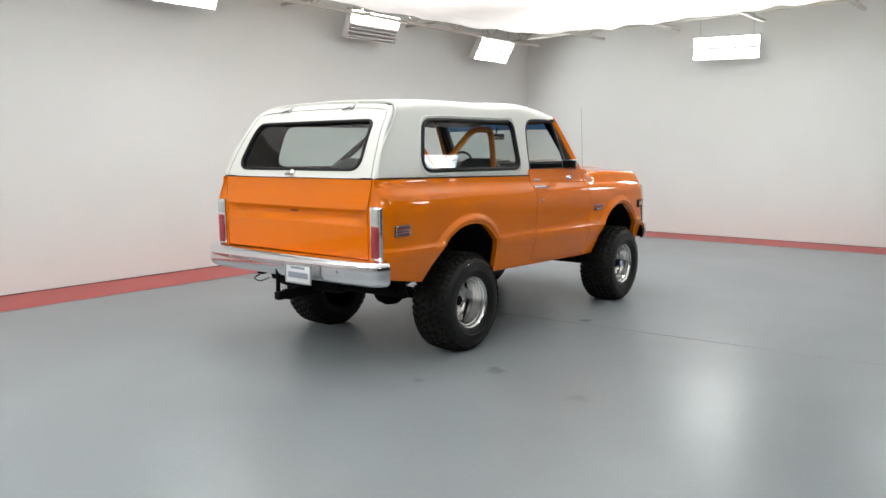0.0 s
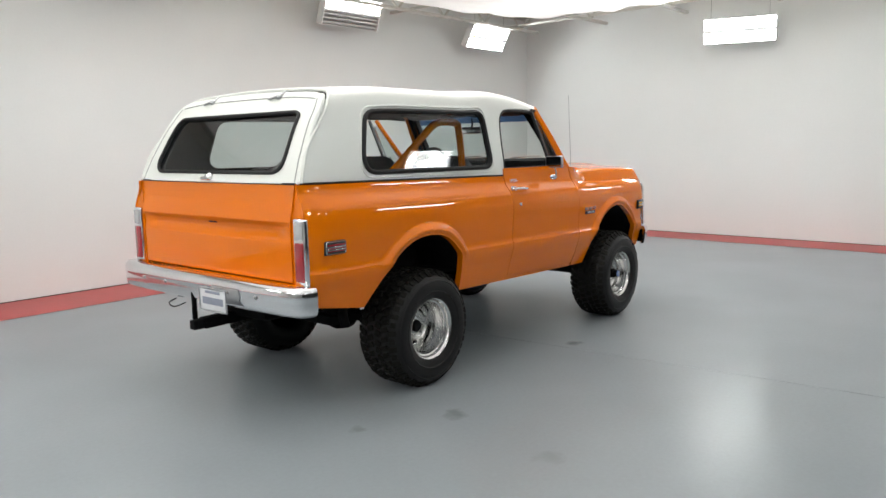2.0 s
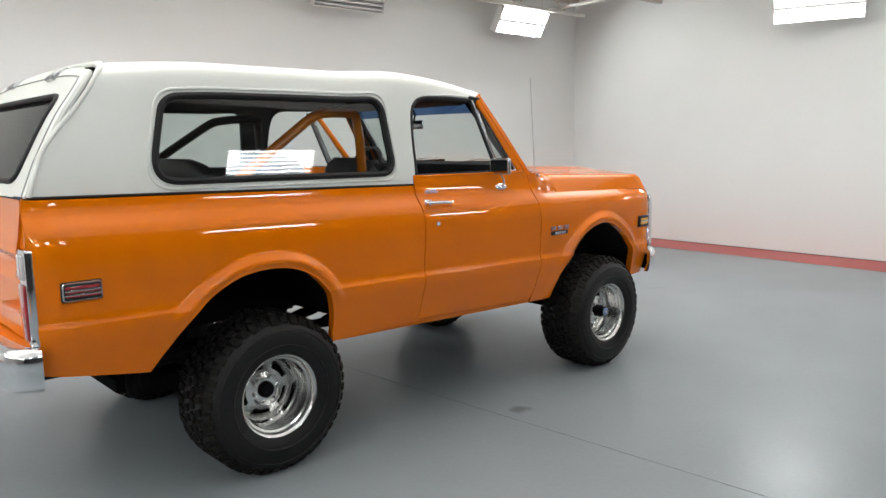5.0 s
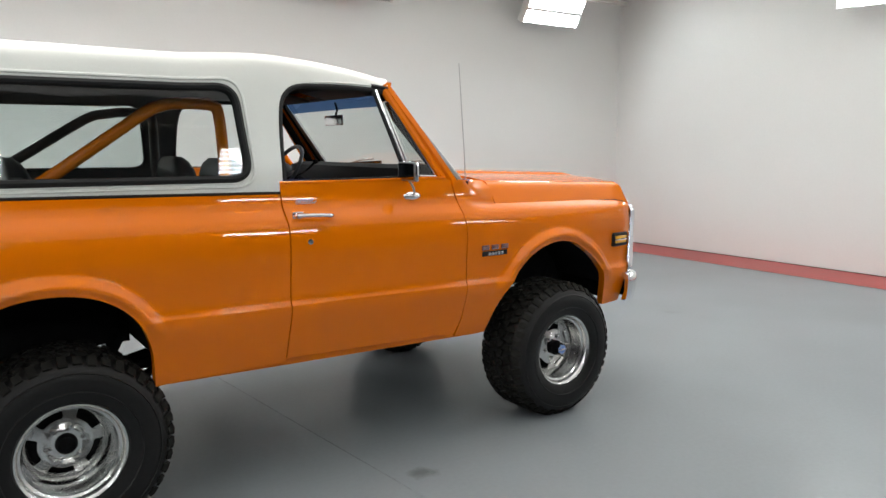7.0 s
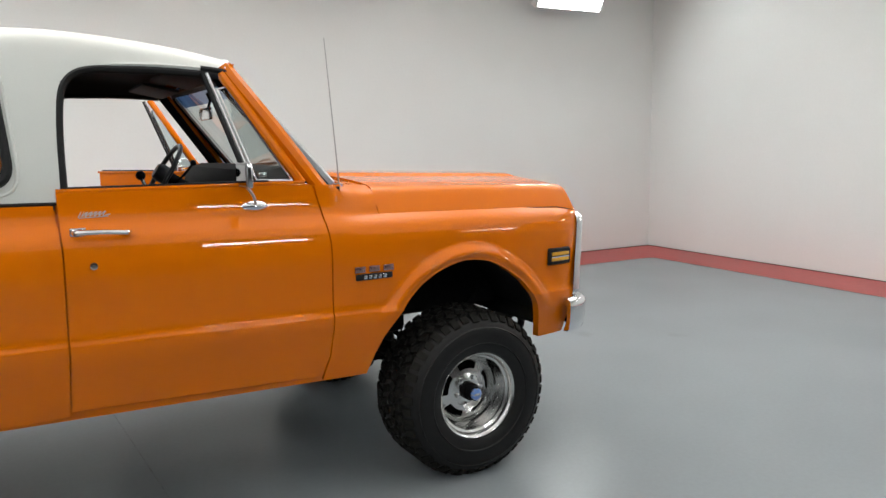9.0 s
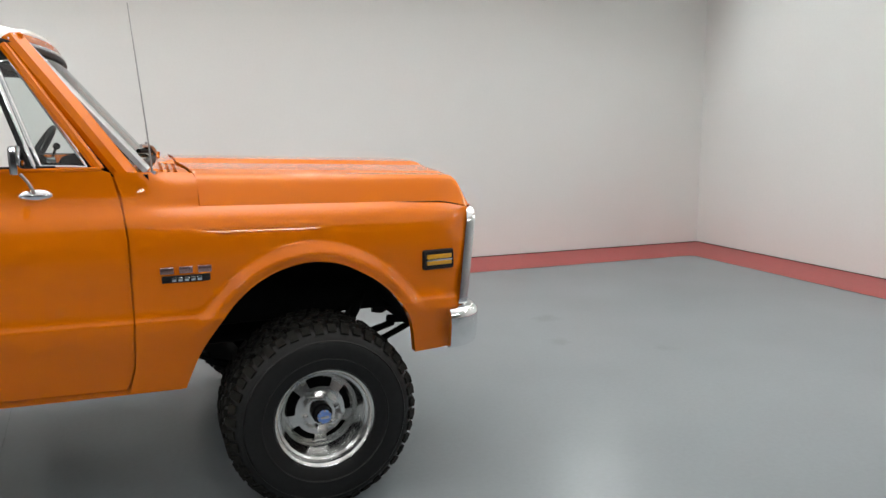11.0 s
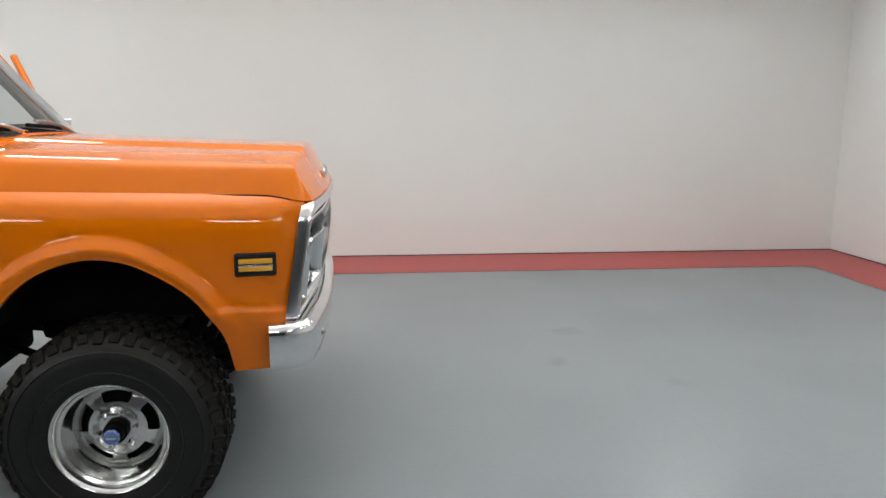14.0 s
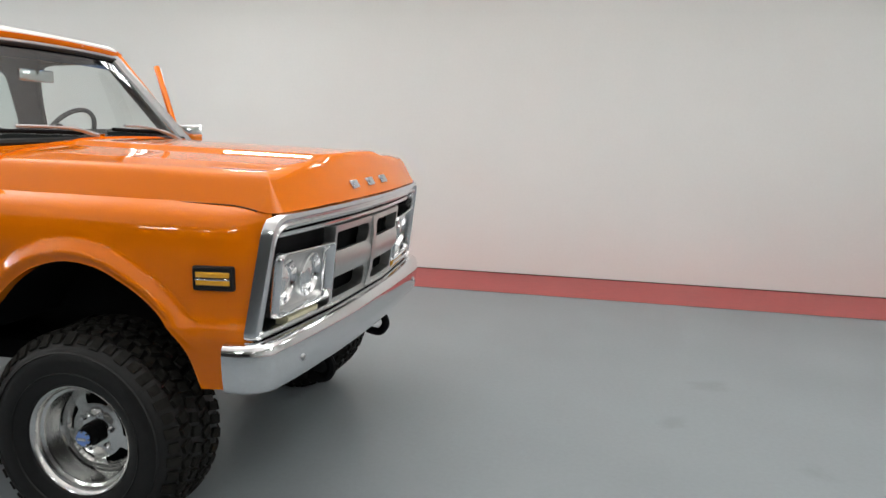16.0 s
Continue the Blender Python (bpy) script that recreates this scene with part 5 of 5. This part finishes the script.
# ---- chassis ----
bm = bmesh.new()
for s in (-1, 1):
    rows = [[Vector((x, s * 0.43 + a, z + b)) for a, b in ((-0.035, 0), (0.035, 0), (0.035, 0.13), (-0.035, 0.13))] for x, z in ((-1.05, 0.62), (-0.7, 0.64), (-0.5, 0.72), (0.35, 0.72), (0.6, 0.62), (2.1, 0.60), (2.35, 0.715), (3.0, 0.715), (3.2, 0.66))]
    add_rings(bm, rows)
for x in (-0.9, 0.65, 1.3, 2.1):
    add_box(bm, x - 0.05, x + 0.05, -0.43, 0.43, 0.61, 0.69, 0.006)
part("chassis_frame", bm, BLACK, TRUCK, "black steel chassis frame")
for x, yd in ((0.0, -0.02), (WHEELBASE, 0.22)):
    bm = tube([(x, -0.7, ZR), (x, 0.7, ZR)], 0.042, 12)
    m = Matrix.Translation((x, yd, ZR))
    add_lathe(bm, [(0.0, -0.14), (0.06, -0.13), (0.115, -0.07), (0.13, 0.0), (0.115, 0.07), (0.06, 0.13), (0.0, 0.14)], 20, m @ Matrix.Diagonal((1.15, 1, 1, 1)))
    ax = part("axle", bm, BLACK, TRUCK, "black live axle with a round differential", recalc=True)
    for s in (-1, 1):
        pts = smooth_path([(x - 0.62, s * 0.5, 0.63), (x - 0.3, s * 0.5, 0.50), (x, s * 0.5, 0.45), (x + 0.3, s * 0.5, 0.50), (x + 0.62, s * 0.5, 0.63)], 5)
        bm = bmesh.new()
        for k, cut in enumerate((0, 3, 6)):
            rows = [[p + Vector((0, a, b - 0.012 * k)) for a, b in ((-0.03, -0.005), (0.03, -0.005), (0.03, 0.005), (-0.03, 0.005))] for p in pts[cut : len(pts) - cut]]
            add_rings(bm, rows)
        add_box(bm, x - 0.06, x + 0.06, s * 0.5 - 0.045, s * 0.5 + 0.045, 0.40, 0.475, 0.005)
        part("leaf_spring", bm, BLACK, TRUCK, recalc=True)
        sh = part("shock_absorber", tube([(x + 0.06, s * 0.56, 0.36), (x + 0.22, s * 0.52, 0.62)], 0.026, 10), STEEL if x > 1 else ENAMEL, TRUCK, "slanted shock absorber")
        part("shock_rod", tube([(x + 0.2, s * 0.525, 0.6), (x + 0.32, s * 0.5, 0.80)], 0.032, 10), BLACK, sh)
part("rear_driveshaft", tube([(0.1, -0.02, 0.40), (1.05, 0.05, 0.58)], 0.035, 12), BLACK, TRUCK)
part("front_driveshaft", tube([(1.25, 0.2, 0.55), (2.55, 0.22, 0.42)], 0.03, 12), BLACK, TRUCK)
bm = bmesh.new()
add_box(bm, 0.95, 1.45, -0.18, 0.32, 0.47, 0.78, 0.05)
add_box(bm, 1.4, 2.2, -0.14, 0.14, 0.55, 0.85, 0.05)
part("gearbox", bm, BLACK, TRUCK, "black gearbox and transfer case")
part("engine_block", box(2.1, 2.95, -0.28, 0.28, 0.62, 1.15, 0.05), BLACK, TRUCK)
part("oil_pan", box(2.1, 2.7, -0.16, 0.16, 0.50, 0.64, 0.04), BLACK, TRUCK)
part("skid_plate", box(1.55, 2.1, -0.62, -0.2, 0.50, 0.60, 0.03), BLACK, TRUCK)
part("fuel_tank", box(-0.95, -0.25, -0.36, 0.36, 0.52, 0.66, 0.05), BLACK, TRUCK)
part("tie_rod", tube([(WHEELBASE + 0.17, -0.66, 0.40), (WHEELBASE + 0.17, 0.66, 0.40)], 0.016, 8), BLACK, TRUCK)
part("steering_link", tube([(3.12, -0.45, 0.60), (2.75, -0.62, 0.56)], 0.018, 8), BLACK, TRUCK)
for s in (-1, 1):
    part("exhaust_pipe", tube(smooth_path([(1.6, s * 0.3, 0.52), (0.9, s * 0.33, 0.53), (0.45, s * 0.42, 0.56), (0.0, s * 0.6, 0.62), (-0.35, s * 0.62, 0.60), (-0.58, s * 0.70, 0.61), (-0.645, s * 0.75, 0.57), (-0.635, s * 0.76, 0.50)], 5), 0.03, 12), BLACK, TRUCK, "dark exhaust pipe")
    part("muffler", tube([(0.95, s * 0.33, 0.53), (1.45, s * 0.31, 0.52)], 0.075, 16), BLACK, TRUCK)
# wheel houses
for a in (rear_arch, front_arch):
    for s in (-1, 1):
        upper = [p for p in a if p[1] > 0.71]
        rows = [[Vector((x, s * y, z + lift_z)) for x, z in upper] for y, lift_z in ((0.93, 0.0), (0.88, 0.012), (0.52, 0.02))]
        part("wheel_house", add_rings(bmesh.new(), rows, closed=False), BLACK, TRUCK, "black inner wheel house")
        part("inner_wall", panel([(upper[0][0], 0.705), (upper[-1][0], 0.705)] + [(x, z + 0.02) for x, z in reversed(upper)], lambda u, v: Vector((u, s * 0.53, v)), [], [], [], 0.08), BLACK, TRUCK)

# ---- cabin ----
part("cabin_floor", box(0.37, 2.0, -0.86, 0.86, 0.74, 0.78), TRIM, TRUCK, "black cabin floor")
part("load_floor", box(-1.03, 0.366, -0.52, 0.52, 0.76, 0.80), TRIM, TRUCK, "black load floor between the wheel houses")
part("firewall", box(1.99, 2.03, -0.86, 0.86, 0.74, 1.39), BLACK, TRUCK)
for s in (-1, 1):
    part("side_lining", panel([(-1.02, 0.78), (-0.63, 0.78)] + [(x, z + 0.03) for x, z in rear_arch if z > 0.75] + [(0.37, 0.78), (0.93, 0.78), (0.93, rail(0.93)), (-1.02, rail(-1.02))], lambda u, v: Vector((u, s * 0.845, v)), [], [], [], 0.1, flip=s < 0), TRIM, TRUCK, "black side lining", thick=0.02)
    part("rail_cap", box(-1.0, 0.93, s * 0.825 - 0.04, s * 0.825 + 0.03, 1.345, 1.375, 0.008), TRIM, TRUCK)
part("gate_lining", box(-1.02, -1.0, -0.8, 0.8, 0.80, 1.39), TRIM, TRUCK)


def seat(name, x, y, half, top, depth=0.5):
    """Padded seat with a rounded backrest."""
    base = part(name, box(x, x + depth, y - half, y + half, 0.90, 1.06, 0.05), VINYL, TRUCK, "black vinyl seat")
    rows = []
    for k, (z, w, t) in enumerate(((1.0, half, 0.075), (1.15, half, 0.08), (1.3, half * 0.97, 0.075), (top - 0.08, half * 0.9, 0.065), (top - 0.03, half * 0.75, 0.05), (top, half * 0.5, 0.025))):
        cx = x + 0.03 - 0.14 * (z - 1.0)
        rows.append([Vector((cx + t * math.copysign(abs(math.cos(a)) ** 0.6, math.cos(a)), y + w * math.copysign(abs(math.sin(a)) ** 0.35, math.sin(a)), z)) for a in [j * math.tau / 28 for j in range(28)]])
    part("backrest", add_rings(bmesh.new(), rows), VINYL, base, recalc=True)
    part("seat_base", box(x + 0.05, x + depth - 0.06, y - half * 0.8, y + half * 0.8, 0.78, 0.92, 0.02), BLACK, base)


seat("bucket_seat", 0.87, -0.40, 0.25, 1.525)
seat("bucket_seat", 0.87, 0.40, 0.25, 1.525)
seat("rear_seat", -0.02, 0.1, 0.56, 1.535)
part("centre_console", box(1.05, 1.55, -0.12, 0.12, 0.78, 1.12, 0.03), VINYL, TRUCK)
rows = [[Vector((1.70 + a, y, b)) for a, b in ((0.0, 1.12), (-0.025, 1.30), (0.0, 1.41), (0.035, 1.46), (0.10, 1.478), (0.20, 1.476), (0.25, 1.44), (0.28, 1.40), (0.28, 1.12))] for y in span(-0.75, 0.75, 0.15)]
dash = part("dashboard", add_rings(bmesh.new(), rows), DASH, TRUCK, "black padded dashboard", recalc=True)
part("dash_face", box(1.672, 1.69, -0.6, 0.62, 1.20, 1.30, 0.006), STEEL, dash)
for y in (0.24, 0.38, 0.52):
    part("gauge", lathe([(0, 0.0), (0.045, 0.0), (0.05, -0.012), (0.055, 0.0)], 20, Matrix.Translation((1.668, y, 1.255)) @ Matrix.Rotation(radians(-90), 4, "Z")), CHROME, dash)
sm = Matrix.Translation((1.515, 0.385, 1.428)) @ Matrix.Rotation(radians(32), 4, "Y")
bm = tube([sm @ Vector((0, 0.178 * math.cos(a), 0.178 * math.sin(a))) for a in [k * math.tau / 36 for k in range(36)]], 0.013, 8, closed=True)
wheel_ob = part("steering_wheel", bm, VINYL, TRUCK, "thin black steering wheel")
part("wheel_spokes", tube([sm @ Vector((0.0, -0.175, 0.0)), sm @ Vector((0.03, 0, -0.02)), sm @ Vector((0, 0.175, 0))], 0.013, 8), VINYL, wheel_ob)
part("horn_pad", lathe([(0, -0.05), (0.04, -0.045), (0.05, -0.02), (0.05, 0.02)], 20, sm @ Matrix.Rotation(radians(-90), 4, "Z")), VINYL, wheel_ob)
part("steering_column", tube([sm @ Vector((0, 0, 0)), sm @ Vector((0.36, 0, 0))], 0.032, 10), BLACK, wheel_ob)
lever_end = sm @ Vector((0.07, -0.205, 0.115))
lever = part("column_lever", tube(smooth_path([sm @ Vector((0.08, 0, 0)), sm @ Vector((0.075, -0.12, 0.045)), lever_end], 4), 0.007, 6), BLACK, wheel_ob)
part("lever_knob", lathe([(0, -0.02), (0.012, -0.016), (0.017, 0), (0.012, 0.016), (0, 0.02)], 14, Matrix.Translation(lever_end)), BLACK, lever)
gl = part("gear_lever", tube([(1.45, 0.05, 1.05), (1.40, 0.06, 1.3), (1.36, 0.06, 1.42)], 0.009, 8), CHROME, TRUCK)
part("gear_knob", lathe([(0, -0.025), (0.018, -0.018), (0.024, 0), (0.018, 0.018), (0, 0.025)], 14, Matrix.Translation((1.355, 0.06, 1.435))), BLACK, gl)
rv = part("rear_view_mirror", box(1.665, 1.685, -0.11, 0.11, 1.705, 1.765, 0.008), BRIGHTWORK, TRUCK, "inside rear-view mirror")
part("mirror_stem", tube([(1.68, 0, 1.74), (1.70, 0.0, 1.80), (1.685, 0, 1.84)], 0.007, 6), BLACK, rv)
for s in (-1, 1):
    part("sun_visor", box(-0.09, 0.09, -0.25, 0.25, -0.008, 0.008, 0.006, Matrix.Translation((1.49, s * 0.36, 1.868)) @ Matrix.Rotation(radians(12), 4, "Y")), LINER, TRUCK)
    part("pillar_trim", tube([(1.92, s * 0.76, 1.41), (1.58, s * 0.655, 1.86)], 0.024, 8), BLACK, TRUCK)
    # roll cage: hoop leg, top corner and slanted rear leg
    up = 0.035 if s > 0 else 0.0
    pts = smooth_path([(-0.10, s * 0.60, 1.365 + 1.6 * up), (0.11, s * 0.585, 1.505 + 1.3 * up), (0.31, s * 0.575, 1.643 + up), (0.44, s * 0.57, 1.732 + 0.6 * up), (0.52, s * 0.565, 1.768), (0.60, s * 0.565, 1.778), (0.73, s * 0.565, 1.778)], 5)
    # the driver's side bar is darker than the passenger's
    rb = part("roll_bar", tube(pts, 0.027, 12), PAINT if s < 0 else DARK_BAR, TRUCK, "orange tubular roll bar" if s < 0 else "dark tubular roll bar")
    part("hoop_leg", tube(smooth_path([(0.69, s * 0.565, 1.778), (0.745, s * 0.565, 1.77), (0.77, s * 0.57, 1.73), (0.78, s * 0.59, 1.50), (0.80, s * 0.62, 0.78)], 5), 0.027, 12), PAINT if s < 0 else DARK_BAR, rb)
part("rear_leg_foot", tube([(-0.10, -0.60, 1.365), (-0.35, -0.615, 1.2)], 0.027, 12), PAINT, TRUCK)
part("rear_leg_foot", tube([(-0.10, 0.60, 1.365), (-0.35, 0.615, 1.2)], 0.027, 12), PAINT, TRUCK)
